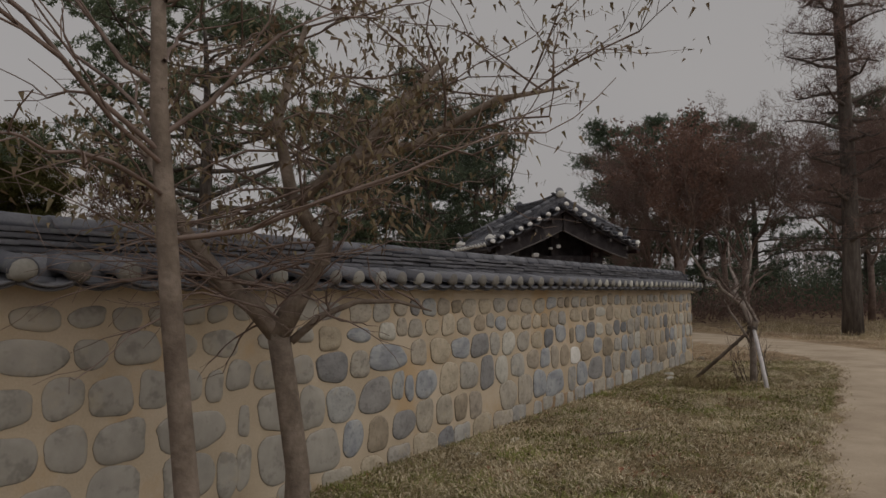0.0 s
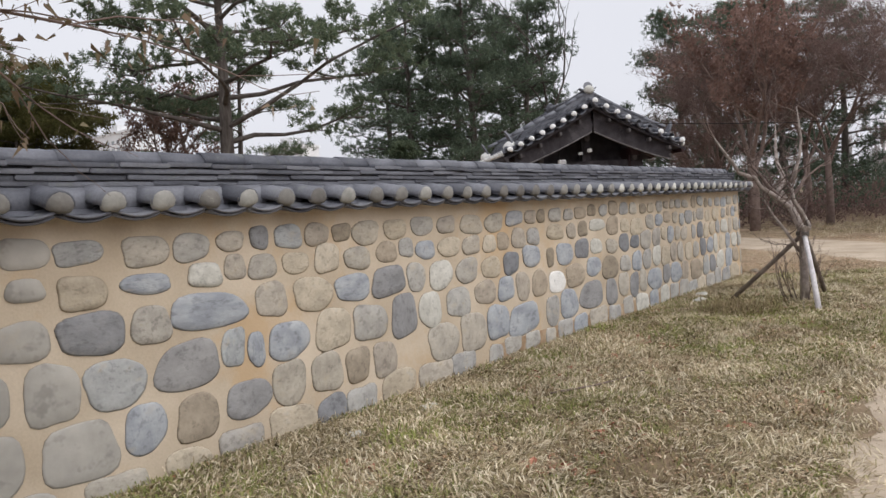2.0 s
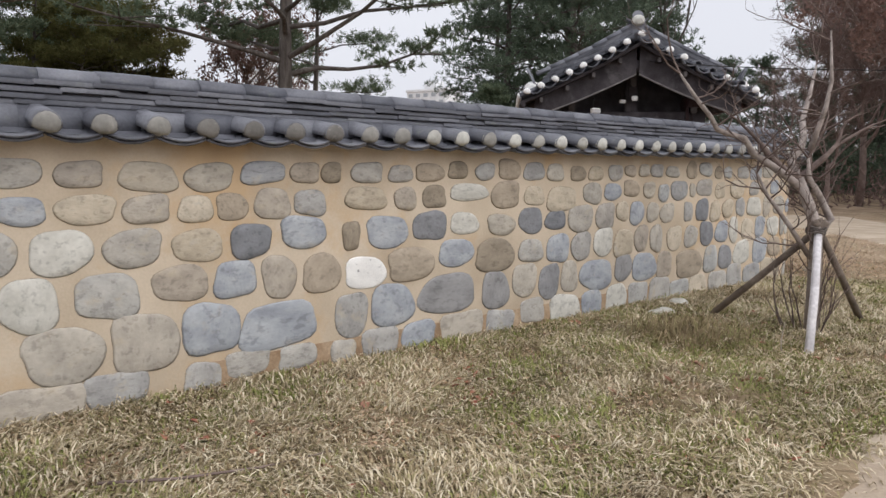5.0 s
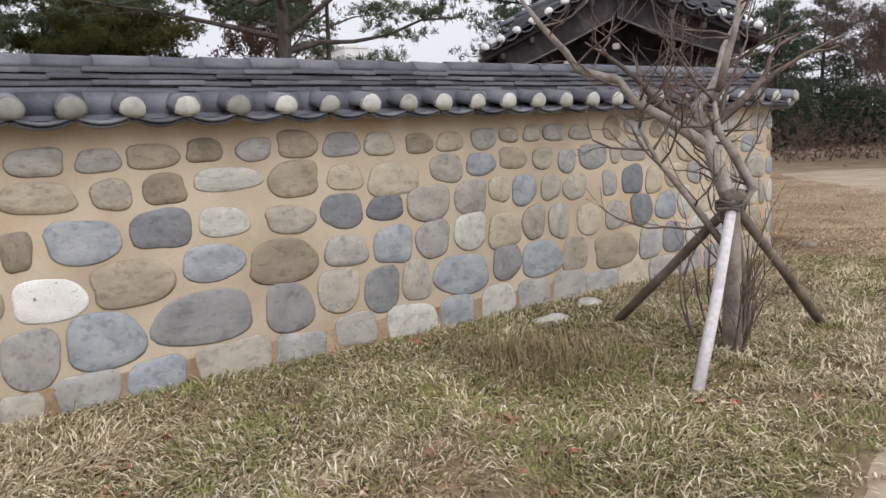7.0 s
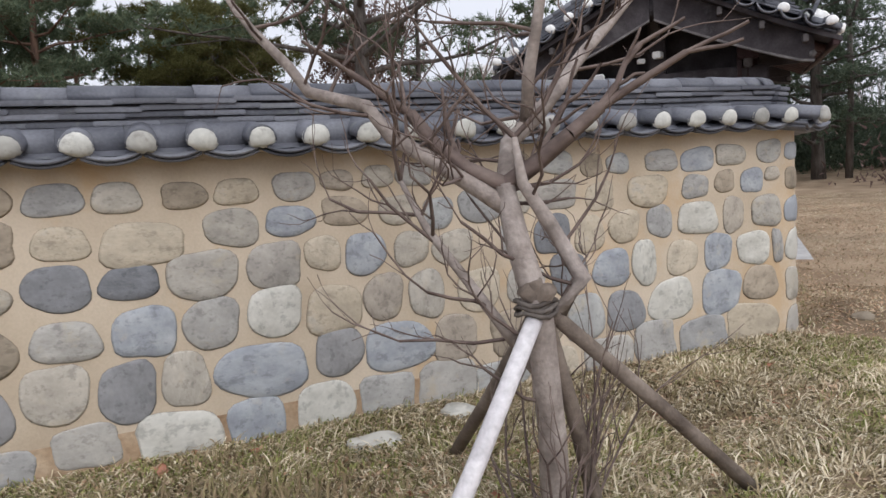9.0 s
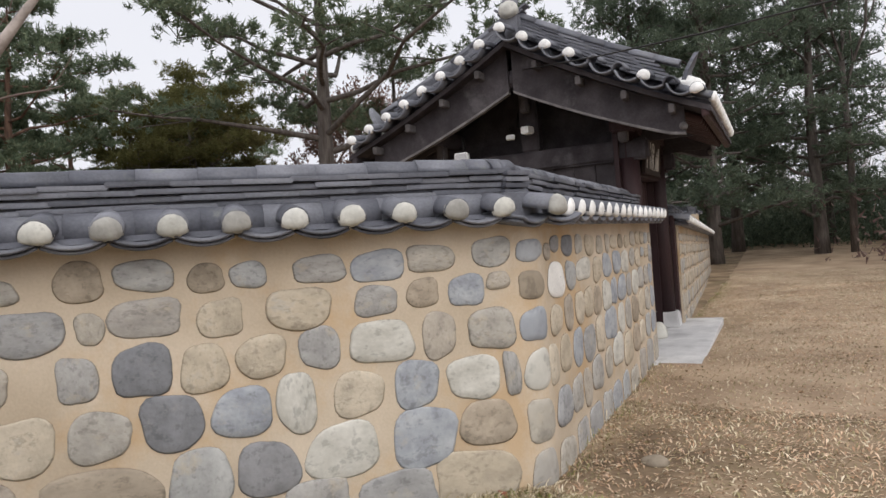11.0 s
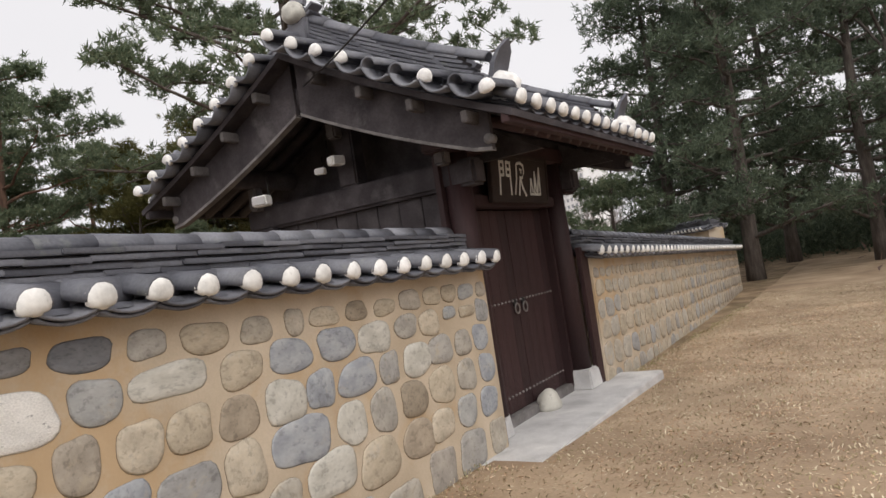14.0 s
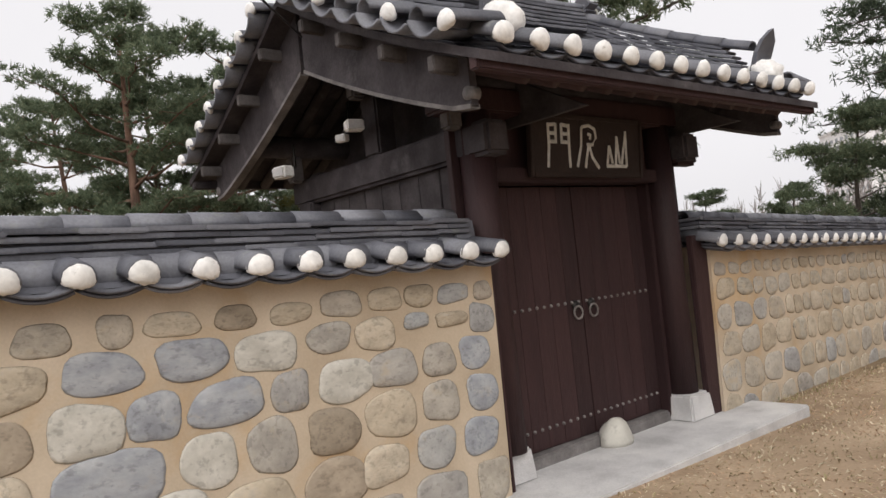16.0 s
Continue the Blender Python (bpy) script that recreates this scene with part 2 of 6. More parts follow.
def shell(r, length, thick, a0, a1, segs, taper=0.0):
    """A piece of pipe wall along +x, from 0 to length, arc from a0 to a1 degrees in the yz plane (90 is up)."""
    bm = bmesh.new()
    rings = []
    for x, sc in ((0, 1.0), (length, 1.0 - taper)):
        for rr in (r, r - thick):
            rings.append([bm.verts.new((x, rr * sc * math.cos(radians(a0 + (a1 - a0) * k / segs)), rr * sc * math.sin(radians(a0 + (a1 - a0) * k / segs)))) for k in range(segs + 1)])
    o0, i0, o1, i1 = rings
    for k in range(segs):
        bm.faces.new((o0[k], o0[k + 1], o1[k + 1], o1[k]))
        bm.faces.new((i0[k], i1[k], i1[k + 1], i0[k + 1]))
        bm.faces.new((o0[k], i0[k], i0[k + 1], o0[k + 1]))
        bm.faces.new((o1[k], o1[k + 1], i1[k + 1], i1[k]))
    for k in (0, segs):
        bm.faces.new((o0[k], o1[k], i1[k], i0[k]))
    return bm


def empty(name, m, label="", category="", kind="", group=""):
    ob = new(name)
    ob.empty_display_size = 0.2
    ob.matrix_world = m
    return tagged(ob, label, category, group, kind)


# ---------------- shared pieces of masonry and tiling ----------------
def stone_mesh(seed, power, mats, n=26):
    rnd = random.Random(seed)
    bm = bmesh.new()
    w3, w2, w5 = rnd.uniform(0, 6.28), rnd.uniform(0, 6.28), rnd.uniform(0, 6.28)
    wob = [1.0 + 0.045 * math.sin(2 * 6.283 * k / n + w2) + 0.05 * math.sin(3 * 6.283 * k / n + w3) + 0.02 * math.sin(5 * 6.283 * k / n + w5) + rnd.uniform(-0.012, 0.012) for k in range(n)]
    ph = rnd.uniform(0, 6.28)

    def outline(s, y):
        vs = []
        for k in range(n):
            a = 2 * math.pi * (k + 0.3 * (wob[k] - 1)) / n + ph / n
            c, si = math.cos(a), math.sin(a)
            r = wob[k] * (abs(c) ** power + abs(si) ** power) ** (-1 / power)
            vs.append(bm.verts.new((0.5 * s * r * c, y, 0.5 * s * r * si)))
        return vs
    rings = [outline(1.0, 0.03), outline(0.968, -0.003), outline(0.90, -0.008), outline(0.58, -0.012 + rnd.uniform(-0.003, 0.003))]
    # outermost ring takes the painted gap shade, the rest the stone
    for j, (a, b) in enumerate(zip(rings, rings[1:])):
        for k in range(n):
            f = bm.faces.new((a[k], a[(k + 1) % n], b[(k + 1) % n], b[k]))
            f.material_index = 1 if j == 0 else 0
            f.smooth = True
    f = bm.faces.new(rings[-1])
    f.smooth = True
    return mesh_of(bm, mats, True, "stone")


STONES = {}
for key, m_ in (("mix", M_stone), ("blue", M_stone_blue), ("white", M_stone_white), ("dark", M_stone_dark), ("brown", M_stone_brown), ("pale", M_stone_pale), ("tan", M_stone_tan), ("soft", M_stone_soft)):
    STONES[key] = [stone_mesh(11 * i + len(key), p, [m_, M_rim_shade]) for i, p in enumerate((2.5, 2.9, 3.4, 2.7, 3.8, 3.0))]
STONE_BLOCKS = [stone_mesh(200 + i, 4.5, [M_stone, M_rim_shade]) for i in range(5)]

PITCH = 0.315
COVER_R = 0.08
cover_me = mesh_of(shell(COVER_R, 0.40, 0.018, -8, 188, 9), [M_tile], True, "cover_tile")
pan_me = mesh_of(join(shell(0.30, 0.42, 0.016, -120, -60, 7), shell(0.30, 0.30, 0.016, -119, -61, 7), pose(0.018, 0, -0.024)), [M_tile], True, "pan_tile")
verge_pan_me = mesh_of(shell(0.19, 0.40, 0.018, -142, -38, 7), [M_tile], True, "pan_tile")
layer_me = mesh_of(box(0, 0.335, -0.5, 0.5, 0, 0.028, 0.006), [M_tile], False, "layer_tile")
filler_me = mesh_of(shell(0.094, 0.335, 0.02, -55, 235, 13), [M_tile], True, "filler_tile")
ridge_me = mesh_of(shell(0.085, 0.335, 0.018, 0, 180, 9), [M_tile], True, "ridge_tile")


def plug_mesh(seed, material):
    rnd = random.Random(seed)
    bm = bmesh.new()
    bmesh.ops.create_uvsphere(bm, u_segments=12, v_segments=8, radius=1)
    for v in bm.verts:
        v.co = Vector((v.co.x * 0.042, v.co.y * 0.084, v.co.z * 0.084)) * (1 + rnd.uniform(-0.03, 0.03))
        if v.co.z < -0.020:
            v.co.z = -0.020 + (v.co.z + 0.020) * rnd.uniform(0.25, 0.5)
    return mesh_of(bm, [material], True, "plaster_plug")


PLUGS = [plug_mesh(i, M_lime) for i in range(5)]
PLUGS_OLD = [plug_mesh(i + 9, M_lime_old) for i in range(5)]
M_lime_dark = mat("grey_weathered_plug", [(0.15, 0.14, 0.13), (0.21, 0.20, 0.185), (0.32, 0.31, 0.285)], 12, 0.9, 0.25, 45, by="object", grain=0.3, wear=((0.40, 0.38, 0.34), 14, 0.60, 0.6))
PLUGS_DARK = [plug_mesh(i + 9, M_lime_dark) for i in range(5)]


def stone_wall(name, m, x0, x1, label, features=(), seed=1, plugs=PLUGS, part_range=None, thick=0.5, foot=-2.15, first_cap=None, back=True, crest=None, laid=None, pitch=PITCH, stones=None, earth=None):
    """A plastered field-stone wall along local x, its front at y = 0 facing -y; z = 0 is the level of the eave plugs."""
    rnd = random.Random(seed)
    w = empty(name, m, label, "wall", "structure")
    part_range = part_range or (x0, x1)
    c0, c1 = crest or (x0 - 0.02, x1 + 0.03)
    bm = box(x0, x1, 0, thick, foot, -0.02, 0)
    part("plaster_core", bm, M_plaster, w, "ochre plaster", smooth=False)
    if earth:
        part("foot_mortar", box(*earth, -0.004, 0.02, foot, -1.55, 0), M_earth, w, "brown earth mortar", smooth=False)
    # ---- stones, feature stones first
    l0, l1 = laid or (x0, x1)
    used = []
    joined = bmesh.new()

    def lay(x, z, sx, sz, meshes, tilt=7):
        me = meshes[rnd.randrange(len(meshes))]
        dep = rnd.uniform(0.8, 1.5)
        mm = pose(x, 0, z, 0, rnd.uniform(-tilt, tilt), 0) @ Matrix.Diagonal((sx * rnd.choice((1, -1)), dep, sz, 1))
        if part_range[0] <= x <= part_range[1]:
            put("stone", me, w, m=mm)
        else:
            b = bmesh.new()
            b.from_mesh(me)
            join(joined, b, mm)
    for fx, fz, fw, fh, key in features:
        used.append((fx, fz, fw * 1.06, fh * 1.06))
        lay(fx, fz, fw * 1.07, fh * 1.07, STONE_BLOCKS if key == "mix" and fz < -1.55 else STONES[key], 3.5)
    rows = [(-1.67, 0.34), (-1.33, 0.34), (-1.01, 0.31), (-0.72, 0.275), (-0.465, 0.235), (-0.255, 0.17)]
    for r, (zc, h) in enumerate(rows):
        x = l0 + rnd.uniform(0.0, 0.1)
        while x < l1 - 0.07:
            hh = h * rnd.uniform(0.86, 1.08) - 0.028
            sw = min(hh * rnd.uniform(0.95, 1.6) if r < 4 else hh * rnd.uniform(1.2, 2.2), l1 - x - 0.01)
            if sw < 0.08:
                break
            cx, cz = x + sw / 2, zc + rnd.uniform(-0.018, 0.018)
            clash = [(fx, fw) for fx, fz, fw, fh in used if abs(cx - fx) < (sw + fw) * 0.5 - 0.01 and abs(cz - fz) < (hh + fh) * 0.5 - 0.02]
            if clash:
                room = min(fx - fw / 2 for fx, fw in clash) - 0.018 - x
                if room < (0.17 if r < 4 else 0.14) or room > sw:
                    x = max(x + 0.03, max(fx + fw / 2 for fx, fw in clash) + 0.018)
                    continue
                sw, cx = room, x + room / 2
            lay(cx, cz, sw, hh, stones or (STONE_BLOCKS if (r == 0 and rnd.random() < 0.7) else STONES["mix"]))
            x += sw + rnd.uniform(0.012, 0.055)
    if joined.faces:
        rest = part("stones", joined, M_stone, w)
        rest["kind"] = "stuff"
        rest.data.materials.append(M_rim_shade)
    else:
        joined.free()
    # ---- bed of mortar under the tiles
    bm = bmesh.new()
    prof = [(-0.12, -0.05), (0.10, 0.02), (0.13, 0.25), (thick - 0.13, 0.25), (thick - 0.10, 0.02), (thick + 0.12, -0.05)]
    ends = [[bm.verts.new((xx, y, zz)) for y, zz in prof] for xx in (x0 + 0.02, x1 - 0.02)]
    for k in range(len(prof)):
        bm.faces.new((ends[0][k], ends[0][(k + 1) % 6], ends[1][(k + 1) % 6], ends[1][k]))
    bm.faces.new(ends[0])
    bm.faces.new(ends[1][::-1])
    part("tile_bed", bm, M_tile, w, smooth=False)
    # ---- eave tiles, front and back
    slope = 9
    first = x0 + 0.14 if first_cap is None else first_cap
    n = int((x1 - 0.05 - first) / pitch) + 1
    for side in ((0, 1) if back else (0,)):
        for i in range(n):
            cx = first + pitch * i + rnd.uniform(-0.008, 0.008)
            turn = 90 if side == 0 else -90
            base = pose(cx, -0.2, 0, 0, 0, 0) if side == 0 else pose(cx, thick + 0.2, 0, 0, 0, 180)
            tip = base @ pose(0, 0, 0, 0, 0, 90) @ pose(0, 0, 0, 0, -slope + rnd.uniform(-2, 2), rnd.uniform(-2, 2))
            put("cover_tile", cover_me, w, m=tip)
            put("plaster_plug", (PLUGS_DARK if cx < -7.0 + rnd.uniform(-2, 2) else plugs)[rnd.randrange(len(plugs))], w, m=tip @ pose(0.012, 0, -0.004, rnd.uniform(-12, 12)) @ Matrix.Scale(rnd.uniform(0.92, 0.98), 4))
            if i < n - 1 or side == 1:
                pt = base @ pose(pitch / 2, -0.03, 0, 0, 0, 90) @ pose(0, 0, 0.215, 0, -slope + rnd.uniform(-1.5, 1.5), 0)
                put("pan_tile", pan_me, w, m=pt)
    # ---- flat courses and ridge
    for lv, (zz, wd) in enumerate(((0.116, 0.335), (0.156, 0.35), (0.195, 0.365), (0.233, 0.39))):
        x = c0
        while x < c1 - 0.05:
            ln = min(0.335 if x > c0 else (0.30, 0.13, 0.22, 0.08)[lv], c1 - x) / 0.335
            put("layer_tile", layer_me, w, m=pose(x, thick / 2, zz + rnd.uniform(-0.005, 0.005), rnd.uniform(-1.2, 1.2), rnd.uniform(0.0, 1.1), rnd.uniform(-0.7, 0.7)) @ Matrix.Diagonal((ln, wd + rnd.uniform(-0.02, 0.02), 1, 1)))
            x += 0.335 * ln - 0.017
    # half-round tiles lying along the wall behind the eave tiles
    for yy in ((0.07, thick - 0.07) if back else (0.07,)):
        x = c0
        while x < c1 - 0.05:
            ln = min(0.335, c1 - x) / 0.335
            put("filler_tile", filler_me, w, m=pose(x, yy, 0.022 + rnd.uniform(-0.003, 0.003), 0, rnd.uniform(0, 0.8), rnd.uniform(-0.5, 0.5)) @ Matrix.Diagonal((ln, 1, 1, 1)))
            x += 0.328
    x = c0
    while x < c1 - 0.06:
        ln = min(0.335, c1 - x) / 0.335
        put("ridge_tile", ridge_me, w, m=pose(x, thick / 2 + rnd.uniform(-0.004, 0.004), 0.268 + rnd.uniform(-0.004, 0.004), 0, rnd.uniform(0, 2), rnd.uniform(-1, 1)) @ Matrix.Diagonal((ln, 1, 1, 1)))
        x += 0.322
    return w


P0 = (5.777, 16.64)
ANG_A = math.degrees(math.atan2(0.8455, 0.534))
ANG_B = math.degrees(math.atan2(0.9754, -0.2205))


def gate_frame(u, z=0.0, drop=0.0):
    """Local frame on the gate's line: x along the wall away from the corner, y inward, front at y = 0."""
    return pose(*P0, 0, 0, 0, ANG_B) @ pose(u, 0, z, 0, drop, 0)


# stones that stand out, as (along, height, width, tall, kind), stretch by stretch
STONES_WEST_START = [(-13.96, -1.04, 0.53, 0.25, "dark"), (-13.78, -0.76, 0.15, 0.21, "brown"), (-14.01, -0.73, 0.22, 0.22, "dark"), (-13.98, -1.33, 0.38, 0.3, "tan"), (-13.66, -1.39, 0.18, 0.31, "blue")]
STONES_WEST_A = [
    (-13.51, -1.36, 0.14, 0.3, "dark"), (-13.51, -1.04, 0.1, 0.22, "blue"), (-13.21, -0.48, 0.34, 0.14, "mix"), (-13.19, -1.01, 0.36, 0.28, "blue"),
    (-13.17, -1.37, 0.4, 0.35, "mix"), (-12.98, -1.7, 0.37, 0.28, "tan"), (-12.89, -0.45, 0.19, 0.13, "mix"), (-12.88, -0.25, 0.24, 0.17, "mix"),
    (-12.8, -1.04, 0.28, 0.34, "blue"), (-12.67, -1.41, 0.4, 0.34, "dark"), (-12.59, -0.5, 0.26, 0.2, "tan"), (-12.55, -0.74, 0.39, 0.24, "dark"),
    (-12.48, -1.69, 0.35, 0.21, "mix"), (-12.44, -1.06, 0.36, 0.3, "mix"), (-12.28, -1.37, 0.26, 0.31, "blue"), (-12.2, -0.49, 0.31, 0.13, "blue"),
    (-12.19, -0.75, 0.25, 0.24, "mix"), (-12.19, -0.29, 0.28, 0.19, "mix"), (-12.01, -1.69, 0.31, 0.24, "tan"), (-11.96, -1.05, 0.44, 0.31, "dark"),
]
STONES_WEST_B = [
    (-11.92, -1.4, 0.3, 0.29, "brown"), (-11.88, -0.29, 0.26, 0.18, "mix"), (-11.79, -0.48, 0.24, 0.16, "pale"), (-11.78, -0.72, 0.55, 0.24, "blue"),
    (-11.6, -1.69, 0.36, 0.27, "mix"), (-11.58, -0.27, 0.21, 0.14, "mix"), (-11.52, -1.37, 0.36, 0.26, "dark"), (-11.43, -1.04, 0.14, 0.25, "blue"),
    (-11.34, -0.26, 0.16, 0.16, "dark"), (-11.33, -0.47, 0.23, 0.18, "mix"), (-11.27, -0.71, 0.27, 0.24, "mix"), (-11.16, -1.34, 0.31, 0.31, "mix"),
    (-11.15, -1.65, 0.41, 0.28, "tan"), (-11.14, -1.03, 0.36, 0.28, "blue"), (-11.08, -0.27, 0.25, 0.17, "mix"), (-11.03, -0.47, 0.25, 0.15, "tan"),
    (-10.88, -0.72, 0.37, 0.26, "tan"), (-10.81, -0.27, 0.24, 0.17, "mix"), (-10.79, -1.34, 0.31, 0.29, "mix"), (-10.76, -1.66, 0.29, 0.27, "dark"),
]
STONES_WEST_C = [
    (-10.72, -0.46, 0.25, 0.22, "tan"), (-10.7, -1.02, 0.36, 0.31, "tan"), (-10.55, -0.27, 0.19, 0.14, "brown"), (-10.46, -1.35, 0.25, 0.28, "brown"),
    (-10.46, -0.72, 0.38, 0.21, "blue"), (-10.44, -1.66, 0.32, 0.26, "mix"), (-10.39, -0.49, 0.29, 0.18, "mix"), (-10.29, -1.03, 0.37, 0.29, "mix"),
    (-10.28, -0.29, 0.3, 0.2, "mix"), (-10.14, -1.37, 0.26, 0.3, "mix"), (-10.04, -0.72, 0.39, 0.25, "dark"), (-10.04, -0.47, 0.26, 0.17, "brown"),
    (-9.99, -1.62, 0.43, 0.26, "tan"), (-9.92, -0.28, 0.29, 0.16, "tan"), (-9.87, -1.04, 0.31, 0.37, "dark"), (-9.79, -0.45, 0.19, 0.16, "mix"),
    (-9.68, -0.72, 0.24, 0.26, "mix"), (-9.56, -0.27, 0.31, 0.16, "mix"), (-9.53, -0.49, 0.26, 0.17, "blue"), (-9.51, -1.04, 0.3, 0.33, "pale"),
]
STONES_WEST_D = [
    (-9.48, -1.65, 0.46, 0.26, "mix"), (-9.34, -1.36, 0.43, 0.35, "mix"), (-9.33, -0.74, 0.33, 0.27, "pale"), (-9.21, -0.28, 0.25, 0.16, "mix"),
    (-9.18, -0.49, 0.33, 0.18, "tan"), (-9.08, -1.03, 0.37, 0.27, "mix"), (-9.05, -1.62, 0.36, 0.23, "mix"), (-8.92, -0.74, 0.34, 0.24, "mix"),
    (-8.87, -1.35, 0.39, 0.38, "mix"), (-8.83, -0.5, 0.27, 0.18, "mix"), (-8.81, -0.3, 0.34, 0.19, "mix"), (-8.63, -0.99, 0.36, 0.23, "mix"),
    (-8.52, -0.51, 0.22, 0.18, "tan"), (-8.51, -0.75, 0.33, 0.21, "tan"), (-8.44, -1.32, 0.38, 0.35, "blue"), (-8.42, -0.3, 0.32, 0.19, "mix"),
    (-8.27, -0.5, 0.22, 0.18, "brown"), (-8.26, -1, 0.29, 0.25, "blue"), (-8.18, -1.6, 0.33, 0.18, "mix"), (-8.14, -0.74, 0.3, 0.23, "dark"),
]
STONES_WEST_E = [
    (-8.04, -0.27, 0.33, 0.15, "mix"), (-7.97, -0.49, 0.26, 0.22, "mix"), (-7.94, -1.37, 0.57, 0.33, "blue"), (-7.93, -1.01, 0.26, 0.31, "mix"),
    (-7.79, -1.62, 0.3, 0.18, "mix"), (-7.73, -0.7, 0.36, 0.23, "blue"), (-7.71, -0.27, 0.22, 0.15, "mix"), (-7.67, -0.49, 0.26, 0.18, "mix"),
    (-7.58, -1.02, 0.33, 0.28, "brown"), (-7.49, -0.27, 0.17, 0.15, "brown"), (-7.4, -1.67, 0.21, 0.24, "mix"), (-7.32, -1.37, 0.3, 0.33, "mix"),
    (-7.32, -0.75, 0.15, 0.22, "brown"), (-7.19, -1.05, 0.36, 0.25, "white"), (-7.18, -0.47, 0.36, 0.18, "tan"), (-7.17, -0.27, 0.27, 0.16, "mix"),
    (-7.05, -1.65, 0.33, 0.3, "mix"), (-6.98, -0.74, 0.39, 0.25, "blue"), (-6.93, -1.34, 0.41, 0.35, "blue"), (-6.85, -0.28, 0.23, 0.14, "mix"),
]
STONES_WEST_F = [
    (-6.8, -0.48, 0.22, 0.18, "mix"), (-6.74, -1.02, 0.46, 0.27, "brown"), (-6.66, -1.63, 0.35, 0.25, "blue"), (-6.55, -0.27, 0.29, 0.15, "brown"),
    (-6.54, -0.71, 0.34, 0.24, "dark"), (-6.5, -0.47, 0.25, 0.18, "brown"), (-6.34, -1.31, 0.6, 0.34, "dark"), (-6.25, -0.96, 0.38, 0.24, "blue"),
    (-6.24, -0.25, 0.22, 0.14, "brown"), (-6.17, -1.63, 0.47, 0.29, "mix"), (-6.16, -0.71, 0.31, 0.19, "pale"), (-6.11, -0.44, 0.42, 0.15, "pale"),
    (-5.92, -0.26, 0.23, 0.15, "mix"), (-5.78, -1.02, 0.49, 0.29, "brown"), (-5.77, -1.34, 0.33, 0.35, "dark"), (-5.71, -0.74, 0.34, 0.19, "mix"),
    (-5.66, -0.47, 0.35, 0.24, "brown"), (-5.62, -0.24, 0.28, 0.18, "brown"), (-5.39, -1.28, 0.33, 0.3, "mix"), (-5.32, -0.72, 0.31, 0.25, "dark"),
]
STONES_WEST_G = [
    (-5.31, -1.01, 0.32, 0.22, "mix"), (-5.29, -0.26, 0.27, 0.17, "mix"), (-5.28, -0.49, 0.26, 0.18, "tan"), (-5.27, -1.59, 0.33, 0.23, "mix"),
    (-5.04, -1.33, 0.29, 0.33, "dark"), (-4.99, -0.27, 0.23, 0.17, "mix"), (-4.97, -0.73, 0.29, 0.19, "dark"), (-4.92, -1.01, 0.31, 0.28, "blue"),
    (-4.89, -0.53, 0.42, 0.23, "tan"), (-4.8, -1.65, 0.45, 0.33, "pale"), (-4.74, -1.31, 0.24, 0.32, "mix"), (-4.65, -0.28, 0.23, 0.15, "brown"),
    (-4.59, -0.73, 0.39, 0.26, "mix"), (-4.57, -1.01, 0.3, 0.29, "mix"), (-4.41, -0.48, 0.3, 0.21, "mix"), (-4.37, -1.65, 0.33, 0.33, "blue"),
    (-4.37, -0.28, 0.23, 0.15, "tan"), (-4.31, -1.33, 0.51, 0.32, "blue"), (-4.21, -0.99, 0.31, 0.29, "pale"), (-4.19, -0.72, 0.29, 0.27, "mix"),
]
STONES_WEST_H = [
    (-4.08, -0.47, 0.28, 0.18, "blue"), (-4.04, -0.27, 0.25, 0.16, "mix"), (-3.96, -1.63, 0.35, 0.34, "pale"), (-3.9, -0.68, 0.22, 0.2, "tan"),
    (-3.86, -1.03, 0.34, 0.28, "tan"), (-3.85, -1.29, 0.29, 0.3, "dark"), (-3.75, -0.44, 0.28, 0.17, "brown"), (-3.64, -0.71, 0.25, 0.26, "blue"),
    (-3.56, -1.64, 0.36, 0.3, "mix"), (-3.54, -0.99, 0.25, 0.29, "mix"), (-3.46, -1.32, 0.44, 0.31, "blue"), (-3.42, -0.46, 0.23, 0.17, "mix"),
    (-3.34, -0.71, 0.23, 0.21, "mix"), (-3.25, -1.01, 0.24, 0.3, "mix"), (-3.15, -1.64, 0.41, 0.34, "mix"), (-3.14, -0.5, 0.21, 0.19, "mix"),
    (-3.07, -1.33, 0.3, 0.3, "mix"), (-2.88, -1.03, 0.31, 0.27, "tan"), (-2.74, -1.64, 0.4, 0.21, "mix"), (-2.61, -0.73, 0.18, 0.23, "mix"),
]
